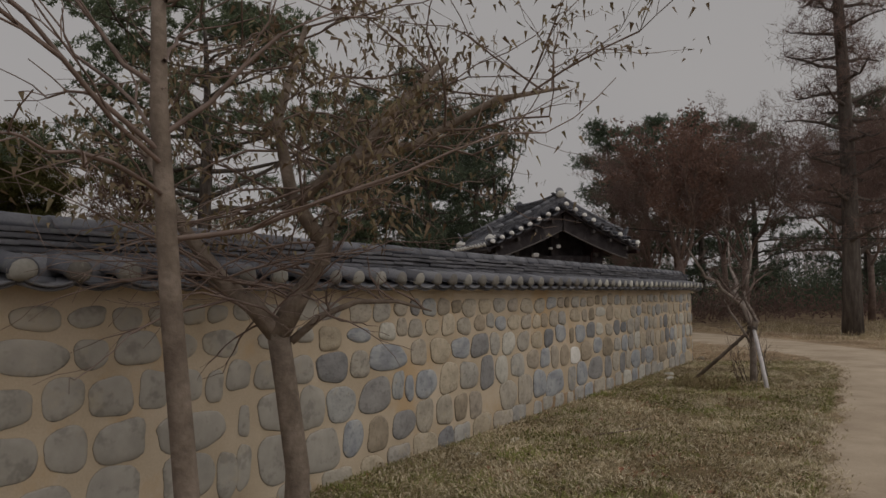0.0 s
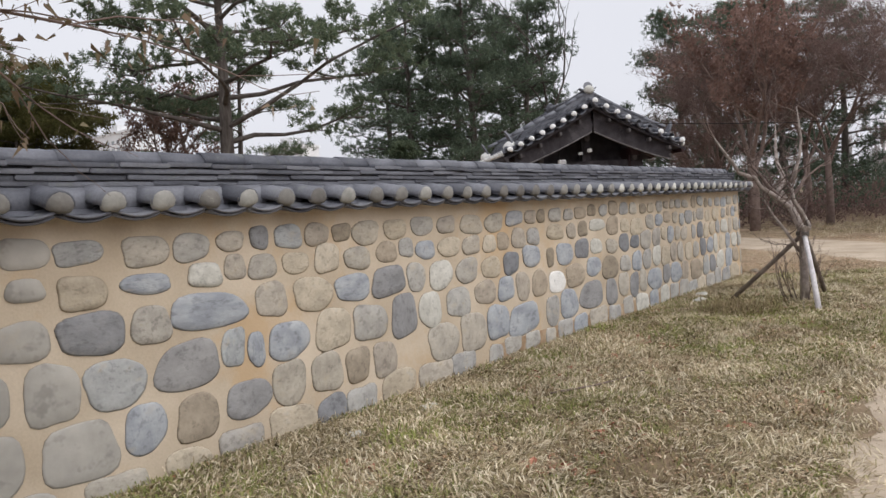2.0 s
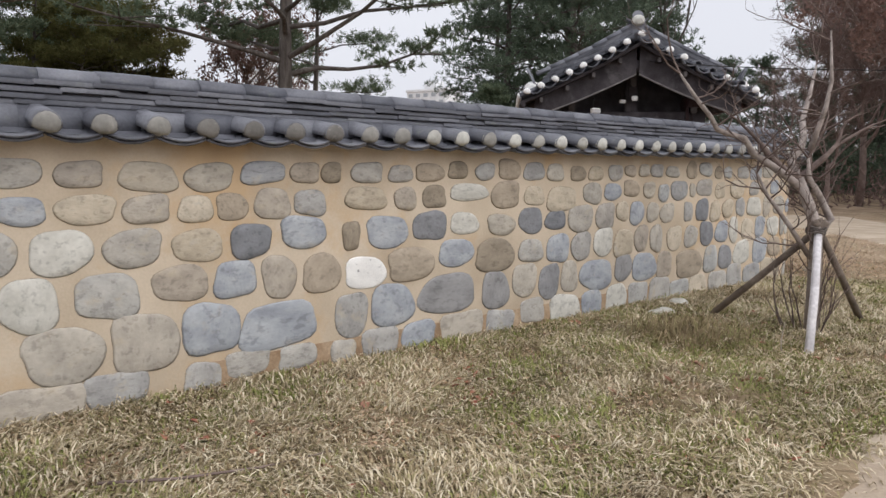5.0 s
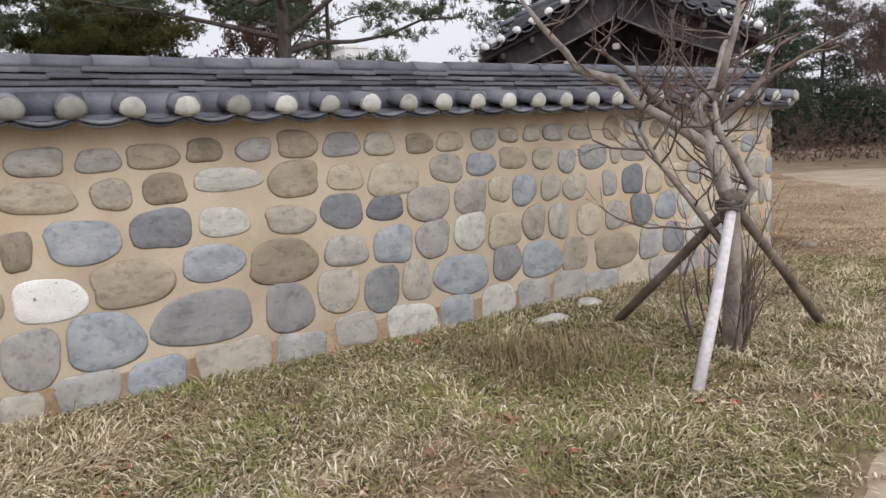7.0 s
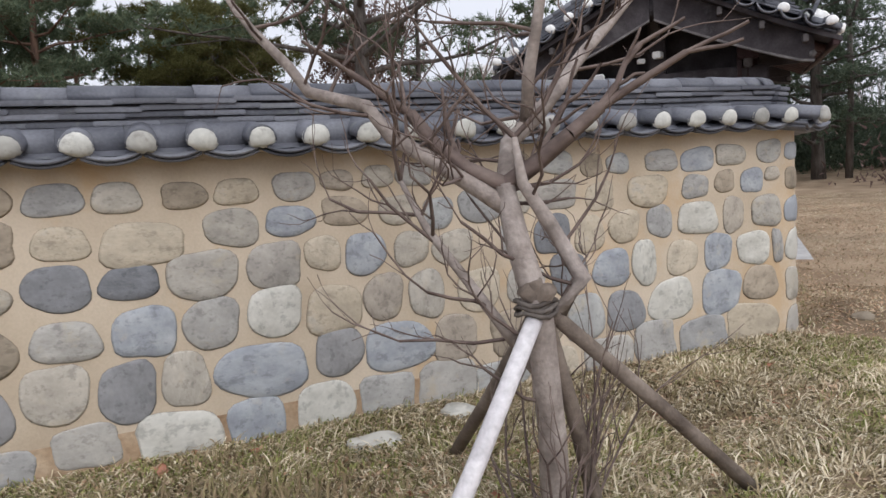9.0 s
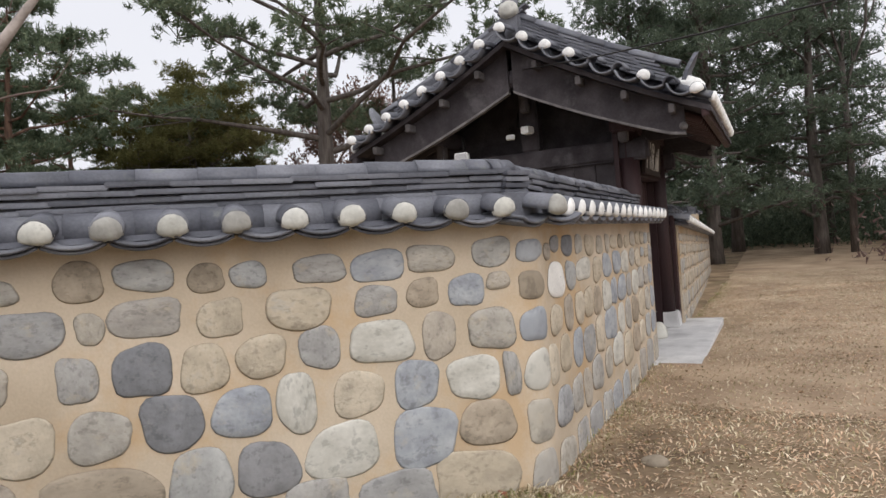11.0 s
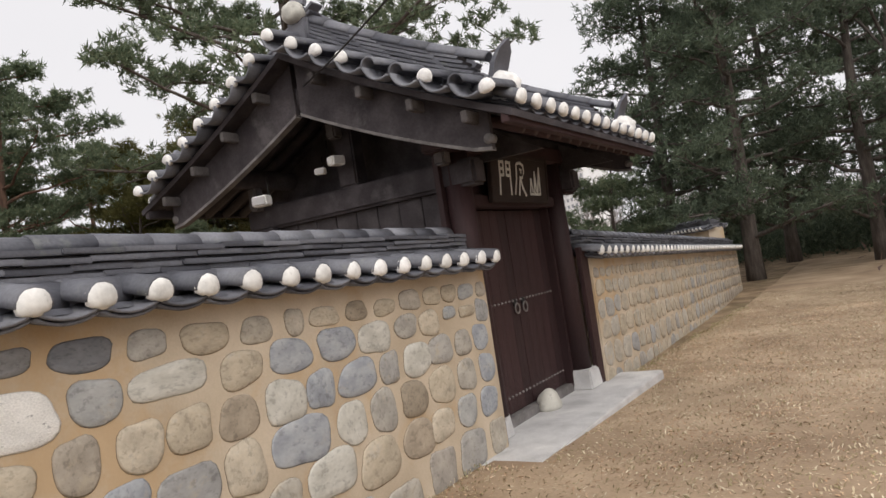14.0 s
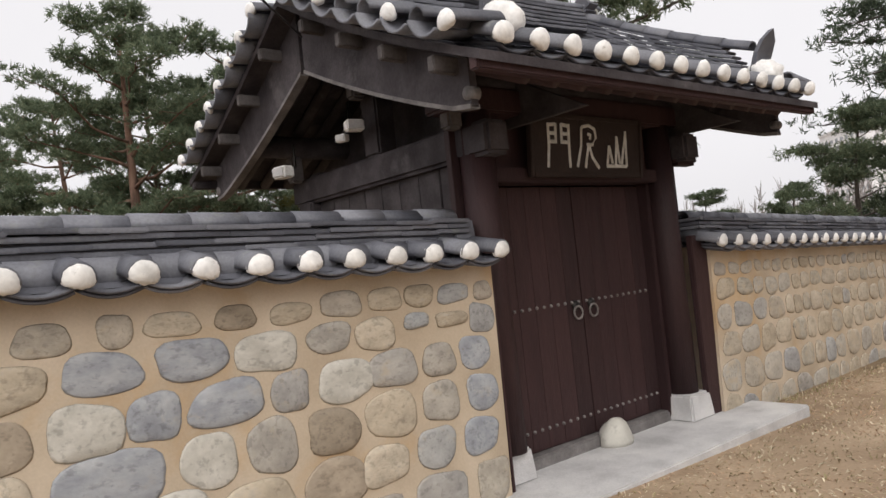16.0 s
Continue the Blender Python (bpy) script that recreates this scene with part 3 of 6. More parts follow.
STONES_WEST_I = [
    (-2.57, -0.24, 0.23, 0.2, "brown"), (-2.54, -1.36, 0.55, 0.32, "brown"), (-2.53, -1.03, 0.29, 0.25, "mix"), (-2.33, -1.68, 0.39, 0.34, "tan"),
    (-2.3, -0.72, 0.27, 0.27, "dark"), (-2.27, -0.45, 0.33, 0.2, "mix"), (-2.26, -0.23, 0.29, 0.16, "mix"), (-2.18, -1.01, 0.3, 0.29, "dark"),
    (-2.06, -1.34, 0.3, 0.34, "mix"), (-2, -0.75, 0.23, 0.26, "tan"), (-1.96, -0.27, 0.19, 0.15, "brown"), (-1.9, -0.49, 0.22, 0.2, "tan"),
    (-1.87, -1.69, 0.39, 0.38, "mix"), (-1.82, -1.01, 0.3, 0.27, "blue"), (-1.71, -1.34, 0.32, 0.3, "dark"), (-1.7, -0.72, 0.26, 0.23, "tan"),
    (-1.53, -1, 0.21, 0.34, "pale"), (-1.48, -0.48, 0.36, 0.22, "tan"), (-1.45, -1.61, 0.36, 0.33, "mix"), (-1.38, -0.71, 0.23, 0.23, "mix"),
]
STONES_WEST_J = [
    (-1.35, -0.27, 0.29, 0.15, "mix"), (-1.29, -1.31, 0.4, 0.31, "pale"), (-1.18, -1, 0.29, 0.25, "tan"), (-1.04, -0.48, 0.25, 0.17, "mix"),
    (-1.02, -0.72, 0.36, 0.24, "pale"), (-1.01, -0.28, 0.3, 0.18, "blue"), (-0.98, -1.66, 0.46, 0.34, "mix"), (-0.83, -0.99, 0.27, 0.27, "blue"),
    (-0.8, -1.31, 0.39, 0.34, "blue"), (-0.75, -0.46, 0.19, 0.17, "brown"), (-0.69, -0.26, 0.28, 0.16, "mix"), (-0.67, -0.72, 0.21, 0.27, "mix"),
    (-0.48, -1.61, 0.51, 0.33, "tan"), (-0.47, -0.47, 0.22, 0.19, "blue"), (-0.46, -1, 0.34, 0.25, "pale"), (-0.39, -1.29, 0.35, 0.28, "brown"),
    (-0.32, -0.72, 0.31, 0.24, "mix"), (-0.29, -0.25, 0.26, 0.17, "mix"), (-0.26, -0.43, 0.15, 0.11, "mix"),
]
STONES_GATE_A = [
    (0.26, -1.01, 0.2, 0.27, "tan"), (0.38, -0.73, 0.28, 0.19, "tan"), (0.46, -0.22, 0.21, 0.11, "dark"), (0.45, -0.47, 0.38, 0.25, "white"),
    (0.56, -0.99, 0.26, 0.26, "tan"), (0.71, -0.72, 0.22, 0.24, "mix"), (0.79, -0.24, 0.3, 0.15, "dark"), (0.83, -0.46, 0.27, 0.2, "mix"),
    (0.91, -1, 0.27, 0.27, "blue"), (1.03, -0.72, 0.26, 0.23, "tan"), (1.13, -0.24, 0.22, 0.14, "mix"), (1.24, -0.44, 0.44, 0.17, "pale"),
    (1.32, -0.71, 0.26, 0.23, "tan"), (1.47, -1.3, 0.37, 0.26, "mix"), (1.49, -0.26, 0.32, 0.16, "tan"), (1.65, -1.01, 0.28, 0.29, "tan"),
    (1.65, -0.73, 0.27, 0.24, "brown"), (1.71, -0.47, 0.31, 0.2, "tan"), (1.86, -0.27, 0.23, 0.16, "mix"), (1.91, -1.29, 0.27, 0.26, "mix"),
]
STONES_GATE_B = [
    (2.02, -0.72, 0.32, 0.26, "pale"), (2.11, -0.46, 0.35, 0.21, "blue"), (2.12, -0.98, 0.48, 0.28, "blue"), (2.18, -0.26, 0.17, 0.16, "mix"),
    (2.34, -0.71, 0.25, 0.24, "blue"), (2.35, -1.25, 0.44, 0.28, "pale"), (2.46, -0.26, 0.27, 0.13, "tan"), (2.55, -0.45, 0.37, 0.21, "blue"),
    (2.6, -0.99, 0.29, 0.29, "pale"), (2.72, -0.71, 0.4, 0.24, "blue"), (2.8, -0.26, 0.22, 0.14, "brown"), (2.84, -1.32, 0.42, 0.32, "tan"),
    (2.96, -0.99, 0.29, 0.3, "mix"), (2.97, -0.47, 0.35, 0.22, "pale"), (3.09, -0.71, 0.22, 0.23, "mix"), (3.13, -0.27, 0.26, 0.12, "tan"),
    (3.34, -1.29, 0.42, 0.27, "brown"), (3.35, -0.99, 0.34, 0.26, "brown"), (3.37, -0.44, 0.29, 0.18, "mix"), (3.46, -0.71, 0.37, 0.26, "pale"),
]
STONES_GATE_C = [
    (3.47, -0.25, 0.28, 0.15, "mix"), (3.61, -1.63, 0.37, 0.35, "mix"), (3.69, -1.27, 0.34, 0.23, "tan"), (3.7, -0.46, 0.29, 0.2, "tan"),
    (3.77, -0.97, 0.38, 0.28, "tan"), (3.79, -0.25, 0.25, 0.14, "tan"), (3.81, -0.69, 0.36, 0.22, "mix"), (4.02, -0.41, 0.2, 0.1, "mix"),
    (4.06, -0.25, 0.24, 0.14, "tan"), (4.1, -1.59, 0.43, 0.32, "mix"), (4.1, -1.25, 0.32, 0.25, "mix"), (4.17, -0.96, 0.3, 0.25, "mix"),
    (4.18, -0.69, 0.26, 0.22, "mix"), (4.32, -0.43, 0.26, 0.1, "tan"), (4.49, -1.25, 0.31, 0.24, "blue"), (4.5, -0.68, 0.27, 0.22, "blue"),
    (4.54, -0.96, 0.28, 0.24, "blue"), (4.57, -1.58, 0.29, 0.28, "mix"),
]
wall_a = stone_wall("wall_west", pose(P0[0], P0[1], 1.44, 0, 0, ANG_A) @ pose(0, 0, 0, 0, 0.52, 0), -19.0, -0.15,
                    "field-stone wall in ochre plaster under a grey tiled coping", STONES_WEST_START + STONES_WEST_A + STONES_WEST_B + STONES_WEST_C + STONES_WEST_D + STONES_WEST_E + STONES_WEST_F + STONES_WEST_G + STONES_WEST_H + STONES_WEST_I + STONES_WEST_J, seed=3, plugs=PLUGS_OLD, part_range=(-12.6, 0.1), first_cap=-18.85, pitch=0.3045, earth=(-8.6, -3.2), crest=(-19.02, -0.09), laid=(-19.0, -0.14))
wall_b = stone_wall("wall_beside_gate", gate_frame(0, 1.425, 0.75), 0.15, 4.73,
                    "short field-stone wall in ochre plaster running up to the gate", STONES_GATE_A + STONES_GATE_B + STONES_GATE_C, seed=5, first_cap=0.20, pitch=0.298, crest=(0.09, 4.64), laid=(0.15, 4.72))
wall_c = stone_wall("wall_east", gate_frame(7.66, 1.27, 2.15) @ pose(0, 0, 0, 0, 0, 2.7), 0.0, 15.9,
                    "field-stone wall in ochre plaster beyond the gate", seed=8, first_cap=-0.1, part_range=(0, 12), stones=STONES["tan"][::2] + STONES["soft"] + STONES["mix"][::2])


# corner tiles where the two walls meet, and the wall that returns beyond the east end
corner = empty("corner_tiles", pose(P0[0], P0[1], 1.43, 0, 0, (ANG_A + ANG_B) / 2), "grey tiles with a lime plug filling the bend of the coping", "roof tiles", "structure")
put("cover_tile", cover_me, corner, m=pose(0, -0.21, 0, 0, 0, 90) @ pose(0, 0, 0, 0, -9, 0))
put("plaster_plug", PLUGS_OLD[1], corner, m=pose(0, -0.215, 0, 0, 0, 90))
for dx in (-0.13, 0.13):
    put("pan_tile", pan_me, corner, m=pose(dx, -0.2, 0.205, 0, 0, 90 - dx * 60) @ pose(0, 0, 0, 0, -9, 0))
turn = (ANG_A - ANG_B) / 2
half_t = radians(abs(turn))
RAD = 0.15 / math.tan(half_t)
cy_ = RAD / math.cos(half_t)
arc = [(RAD * math.sin(a), cy_ - RAD * math.cos(a)) for a in [half_t * (k / 6 - 1) for k in range(13)]]
inner = [(0.15 * math.cos(half_t) - 0.5 * math.sin(half_t), 0.15 * math.sin(half_t) + 0.5 * math.cos(half_t)), (-0.15 * math.cos(half_t) + 0.5 * math.sin(half_t), 0.15 * math.sin(half_t) + 0.5 * math.cos(half_t))]


def prism(outline, z0, z1):
    bm = bmesh.new()
    lo_ = [bm.verts.new((x, y, z0)) for x, y in outline]
    hi_ = [bm.verts.new((x, y, z1)) for x, y in outline]
    bm.faces.new(lo_[::-1])
    bm.faces.new(hi_)
    for k in range(len(outline)):
        bm.faces.new((lo_[k], lo_[(k + 1) % len(outline)], hi_[(k + 1) % len(outline)], hi_[k]))
    return bm


skirt = [(s * 0.21 * math.cos(half_t), 0.21 * math.sin(half_t)) for s in (-1, 1)]
part("plaster_core", prism([(skirt[0][0], skirt[0][1] + 0.002)] + [(x, y - 0.003) for x, y in arc] + [(skirt[1][0], skirt[1][1] + 0.002)] + inner, -2.15, -0.02), M_plaster, corner, "ochre plaster", smooth=False)
# stones that follow the rounded bend
for k, (zc, sw, sh, key) in enumerate(((-0.25, 0.26, 0.15, "blue"), (-0.47, 0.25, 0.19, "brown"), (-0.72, 0.26, 0.22, "blue"), (-1.01, 0.25, 0.27, "pale"), (-1.33, 0.26, 0.29, "mix"), (-1.66, 0.25, 0.30, "mix"))):
    me = STONES[key][k % 6].copy()
    for v in me.vertices:
        a, r_ = v.co.x * sw / RAD, RAD + 0.003 - v.co.y * 1.2
        v.co = (r_ * math.sin(a), cy_ - r_ * math.cos(a), zc + v.co.z * sh)
    put("stone", me, corner)

part("tile_bed", prism([(-0.20, 0.03), (0, -0.02), (0.20, 0.03), (0.12, 0.45), (-0.12, 0.45)], -0.04, 0.112), M_tile, corner, smooth=False)
put("ridge_tile", ridge_me, corner, m=pose(-0.10, 0.27, 0.268) @ Matrix.Diagonal((0.6, 1, 1, 1)))
for zz, wd in ((0.116, 0.335), (0.156, 0.35), (0.195, 0.365), (0.233, 0.39)):
    put("layer_tile", layer_me, corner, m=pose(-0.11, 0.265, zz - 0.002) @ Matrix.Diagonal((0.66, wd, 1, 1)))
wall_d = stone_wall("wall_return", pose(-0.45, 39.45, 1.45, 0, 0, 137), 0.0, 12.0,
                    "taller field-stone wall turning back from the east corner", seed=12, part_range=(-1, -1), foot=-4.0)


# ---------------- the gate ----------------
gate = empty("gatehouse", gate_frame(0), "dark timber gatehouse with a curved grey tiled gable roof", "gatehouse")
U0, U1, UC, YR = 3.97, 8.43, 6.2, 1.45
HALF = 2.31


def roof_z(q):
    """Height of the tiles at q, from 0 at the eave to 1 at the ridge."""
    return 2.60 + 1.13 * (0.80 * q + 0.20 * q * q)


def roof_at(q, side, lift=0.0):
    y = YR + side * HALF * (1 - q)
    return y, roof_z(q) + lift


def slope_pose(u, q, side, lift=0.0):
    """x runs up the slope, z stands off it."""
    y, z = roof_at(q, side, lift)
    y2, z2 = roof_at(q + 0.02, side, lift)
    ang = math.degrees(math.atan2(z2 - z, abs(y2 - y)))
    return pose(u, y, z, 0, 0, 90 if side < 0 else -90) @ pose(0, 0, 0, 0, -ang, 0)


# deck of boards under the tiles
for side in (-1, 1):
    bm = bmesh.new()
    rows_ = []
    for i in range(11):
        y, z = roof_at(i / 10, side, -0.10)
        rows_.append([bm.verts.new((u, y, z + dz)) for u, dz in ((U0 + 0.04, 0), (U1 - 0.04, 0), (U1 - 0.04, -0.06), (U0 + 0.04, -0.06))])
    for a_, b_ in zip(rows_, rows_[1:]):
        for k in range(4):
            bm.faces.new((a_[k], a_[(k + 1) % 4], b_[(k + 1) % 4], b_[k]))
    bm.faces.new(rows_[0])
    bm.faces.new(rows_[-1][::-1])
    part("roof_deck", bm, M_wood_dark, gate, smooth=False)
# rows of tiles up both slopes
rg = random.Random(41)
NQ = 7
ROWS_U = [4.21 + 0.3085 * i for i in range(14)]
for side in (-1, 1):
    for i, u in enumerate(ROWS_U):
        for k in range(NQ):
            q = k * 0.142
            if k and (u < 4.4 or u > 8.0):
                continue
            put("cover_tile", cover_me, gate, m=slope_pose(u + rg.uniform(-0.008, 0.008), q, side, 0.0) @ pose(0, 0, 0, 0, rg.uniform(-1, 1.5), rg.uniform(-1.5, 1.5)))
            if i < 13:
                put("pan_tile", pan_me, gate, m=slope_pose(u + 0.154, q, side, 0.225) @ pose(-0.05, 0, 0, 0, rg.uniform(0, 2), 0))
        put("plaster_plug", PLUGS[i % 5], gate, m=slope_pose(u, 0, side) @ pose(-0.008, 0, 0.003, rg.uniform(-20, 20)) @ Matrix.Scale(1.0, 4))
# verge tiles looking out of the gables
VERGE_OPEN = {(-1, 4), (-1, 5), (-1, 7)}
for end in (0, 1):
    for side in (-1, 1):
        for k in range(9):
            q = 1.0 - k * 0.118
            y, z = roof_at(q, side, 0.03)
            if k == 0 and side == 1:
                continue
            u = U0 - 0.06 if end == 0 else U1 + 0.06
            m_ = pose(u, y, z, 0, 0, 0 if end == 0 else 180) @ pose(0, 0, 0, 0, -6, 0)
            put("verge_tile", cover_me, gate, m=m_)
            if (side, k) not in VERGE_OPEN or end == 1:
                put("plaster_plug", PLUGS[rg.randrange(5)], gate, m=m_ @ pose(-0.006, 0, 0, rg.uniform(-30, 30)) @ Matrix.Scale(0.90, 4))
            if k < 8:
                y2, z2 = roof_at(q - 0.059, side, 0.03)
                put("pan_tile", verge_pan_me, gate, m=pose(u - (0.05 if end == 0 else -0.05), y2, z2 + 0.085, 0, 0, 0 if end == 0 else 180) @ pose(0, 0, 0, (28 if (side < 0) == (end == 0) else -28), -4, 0) @ Matrix.Diagonal((0.8, 0.92, 1, 1)))
# descending ridges near the gables, with raised end tiles
for uu in (4.47, 7.93):
    for side in (-1, 1):
        for lv, (off, wd) in enumerate(((0.085, 0.24), (0.125, 0.225), (0.165, 0.21), (0.205, 0.195), (0.245, 0.18), (0.285, 0.165))):
            q = 0.16 + 0.02 * lv
            while q < 0.97:
                put("layer_tile", layer_me, gate, m=slope_pose(uu, q, side, off) @ pose(0, 0, 0, 0, rg.uniform(0, 1.5), rg.uniform(-1.5, 1.5)) @ Matrix.Diagonal((1, wd, 1, 1)))
                q += 0.118
        q = 0.15
        while q < 0.97:
            put("ridge_tile", ridge_me, gate, m=slope_pose(uu, q, side, 0.315) @ pose(0, 0, 0, 0, rg.uniform(0, 1.5), 0))
            q += 0.12
        bm = bmesh.new()
        prof = [(-0.12, 0.0), (-0.14, 0.18), (-0.11, 0.30), (0.0, 0.40), (0.11, 0.30), (0.14, 0.18), (0.12, 0.0)]
        fr = [bm.verts.new((-0.02 - 0.30 * max(0, zz - 0.06), yy, zz)) for yy, zz in prof]
        bk = [bm.verts.new((0.03 - 0.30 * max(0, zz - 0.06), yy * 0.9, zz * 0.97)) for yy, zz in prof]
        bm.faces.new(fr)
        bm.faces.new(bk[::-1])
        for k in range(7):
            bm.faces.new((fr[k], fr[(k + 1) % 7], bk[(k + 1) % 7], bk[k]))
        part("end_tile", bm, M_tile, gate, "upturned grey end tile", False, slope_pose(uu, 0.135, side, 0.10) @ pose(0, 0, 0, 0, 12, 0))
        bm = bmesh.new()
        bmesh.ops.create_icosphere(bm, subdivisions=3, radius=1)
        for v in bm.verts:
            v.co = Vector((v.co.x * 0.16, v.co.y * 0.15, v.co.z * 0.125)) * (1 + 0.22 * noise.noise(v.co * 2.2 + Vector((uu, side, 0))))
        part("plaster_lump", bm, M_lime, gate, "lump of white lime plaster", True, slope_pose(uu, 0.105, side, 0.11))
# main ridge
for lv in range(6):
    x = 4.40 + 0.1 * (lv % 2)
    while x < 7.95:
        cx = (x + 0.16 - UC) / 1.8
        lift = 0.07 * cx * cx
        put("layer_tile", layer_me, gate, m=pose(x, YR, roof_z(1) + 0.03 + 0.046 * lv + lift, 0, -5 * cx + rg.uniform(-0.5, 1), 0) @ Matrix.Diagonal((1, 0.32 - 0.012 * lv, 1.1, 1)))
        x += 0.318
x = 4.38
while x < 7.95:
    cx = (x + 0.16 - UC) / 1.8
    put("ridge_tile", ridge_me, gate, m=pose(x, YR, roof_z(1) + 0.315 + 0.07 * cx * cx, 0, -5 * cx, 0))
    x += 0.32
for x, rz in ((4.36, 0), (8.04, 180)):
    bm = bmesh.new()
    bmesh.ops.create_icosphere(bm, subdivisions=3, radius=1)
    for v in bm.verts:
        v.co = Vector((v.co.x * 0.10, v.co.y * 0.13, v.co.z * 0.11)) * (1 + 0.15 * noise.noise(v.co * 2.4 + Vector((x, 0, 0))))
    part("plaster_lump", bm, M_lime_old, gate, "lump of weathered lime plaster", True, pose(x - (0.03 if rz == 0 else -0.03), YR, 4.09))
    bm = shell(0.11, 0.05, 0.1, -20, 200, 8)
    part("end_tile", bm, M_tile, gate, "grey ridge end tile", False, pose(x + (0.02 if rz == 0 else -0.02), YR, 4.2, 0, 20, rz))
    part("plaster_fill", box(x - 0.02 if rz == 0 else x - 0.06, x + 0.06 if rz == 0 else x + 0.02, YR - 0.13, YR + 0.13, 3.72, 4.05, 0.03), M_tile, gate, smooth=False)


def board_along(pts, depth, u0, u1, bev=0.0):
    """A board whose lower edge follows pts (y, z), as deep as depth says, from u0 to u1."""
    bm = bmesh.new()
    sec = []
    for (y, z), h in zip(pts, depth):
        sec.append([bm.verts.new((u, y, zz)) for u, zz in ((u0, z), (u1, z), (u1, z + h), (u0, z + h))])
    for a_, b_ in zip(sec, sec[1:]):
        for k in range(4):
            bm.faces.new((a_[k], a_[(k + 1) % 4], b_[(k + 1) % 4], b_[k]))
    bm.faces.new(sec[0])
    bm.faces.new(sec[-1][::-1])
    return bm


# bargeboards, their small blocks and the eave boards
for ub in (4.19, 8.15):
    for side in (-1, 1):
        pts, dep = [], []
        for i in range(13):
            w_ = i / 12
            yy = YR + side * (0.03 + 1.98 * w_)
            pts.append((yy, 3.03 - 0.81 * (1.22 * w_ - 0.22 * w_ * w_) - (0.0 if w_ < 0.97 else -0.03)))
            dep.append(roof_z(1 - (0.03 + 1.98 * w_) / HALF) - 0.165 - pts[-1][1])
        part("bargeboard", board_along(pts, dep, ub, ub + 0.06), M_wood_dark, gate, smooth=False)
        pts2 = [(y, z - 0.012) for y, z in pts]
        part("bargeboard_edge", board_along(pts2, [0.03] * 13, ub - 0.012, ub + 0.07), M_wood_grey, gate, "greyed lower edge", smooth=False)
        y_, z_ = pts[-1]
        part("bargeboard_scroll", tube([(ub - 0.01, y_ - side * 0.02, z_ + 0.09), (ub + 0.07, y_ - side * 0.02, z_ + 0.09)], [0.045, 0.045], 12), M_wood_grey, gate)
        for i, q in enumerate((0.84, 0.62, 0.40, 0.18)):
            y, z = roof_at(q, side, -0.16)
            uo = U0 + 0.02 if ub < 6 else U1 - 0.34
            part("verge_block", box(uo, uo + 0.30, y - 0.032, y + 0.032, z - 0.13, z - 0.03, 0.008), M_wood_mid, gate, "greyed batten end", False)
for side in (-1, 1):
    y, z = roof_at(0.03, side, -0.17)
    part("eave_board", box(U0 + 0.05, U1 - 0.05, y - 0.04, y + 0.04, z - 0.06, z + 0.04, 0.01), M_wood_red if side < 0 else M_wood_dark, gate, smooth=False)
    n_ = 13
    for i in range(n_):
        u = U0 + 0.55 + (U1 - U0 - 1.1) * i / (n_ - 1)
        p_ = [(u, *roof_at(q, side, -0.23)) for q in (0.06, 0.4, 0.7, 0.985)]
        part("rafter", tube(p_, [0.055, 0.06, 0.06, 0.06], 8), M_wood_red if side < 0 else M_wood_dark, gate)
# purlins and frame
for y, z, r in ((0.22, 2.66, 0.11), (1.45, 3.20, 0.11), (2.68, 2.66, 0.11)):
    part("purlin", tube([(4.22, y, z), (8.18, y, z)], [r, r], 12), M_wood_dark, gate)
    for u in (4.62, 7.6):
        part("bracket", box(u, u + 0.14, y - 0.06, y + 0.06, z - 0.36, z - 0.1, 0.02), M_wood_mid, gate, "greyed bracket block", False)
for u in (4.78, 7.36):
    part("tie_beam", box(u, u + 0.24, -0.05, 2.95, 2.08, 2.34, 0.03), M_wood_dark, gate, smooth=False)
    part("king_post", box(u + 0.02, u + 0.22, 1.33, 1.57, 2.34, 3.12, 0.02), M_wood_dark, gate, smooth=False)
    part("rear_post", box(u - 0.02, u + 0.24, 2.55, 2.81, -0.5, 2.1, 0.02), M_wood_dark, gate, smooth=False)
    for i in range(8):
        y = 0.36 + 0.275 * i
        part("wall_plank", box(u + 0.08 + rg.uniform(0, 0.008), u + 0.13, y, y + 0.268, -0.4, 2.08, 0.006), M_wood_shade, gate, smooth=False)
# added dark sheets that shut out sky and stand for the dark inside
for u in (5.3, 7.45):
    bm = bmesh.new()
    out_, in_ = [], []
    for yy, zz in ((-0.55, 2.34), (3.45, 2.34), (1.45, 3.42)):
        out_.append(bm.verts.new((u, yy, zz)))
        in_.append(bm.verts.new((u + 0.05, yy, zz)))
    bm.faces.new(out_)
    bm.faces.new(in_[::-1])
    for k in range(3):
        bm.faces.new((out_[k], out_[(k + 1) % 3], in_[(k + 1) % 3], in_[k]))
    part("gable_panel", bm, M_wood_shade, gate, smooth=False)
# unseen boards added so that no sky shows through the gate
part("rear_door", box(5.0, 7.4, 2.62, 2.68, -0.4, 2.2, 0.01), M_wood_shade, gate, "added dark boards closing the back of the passage", False)
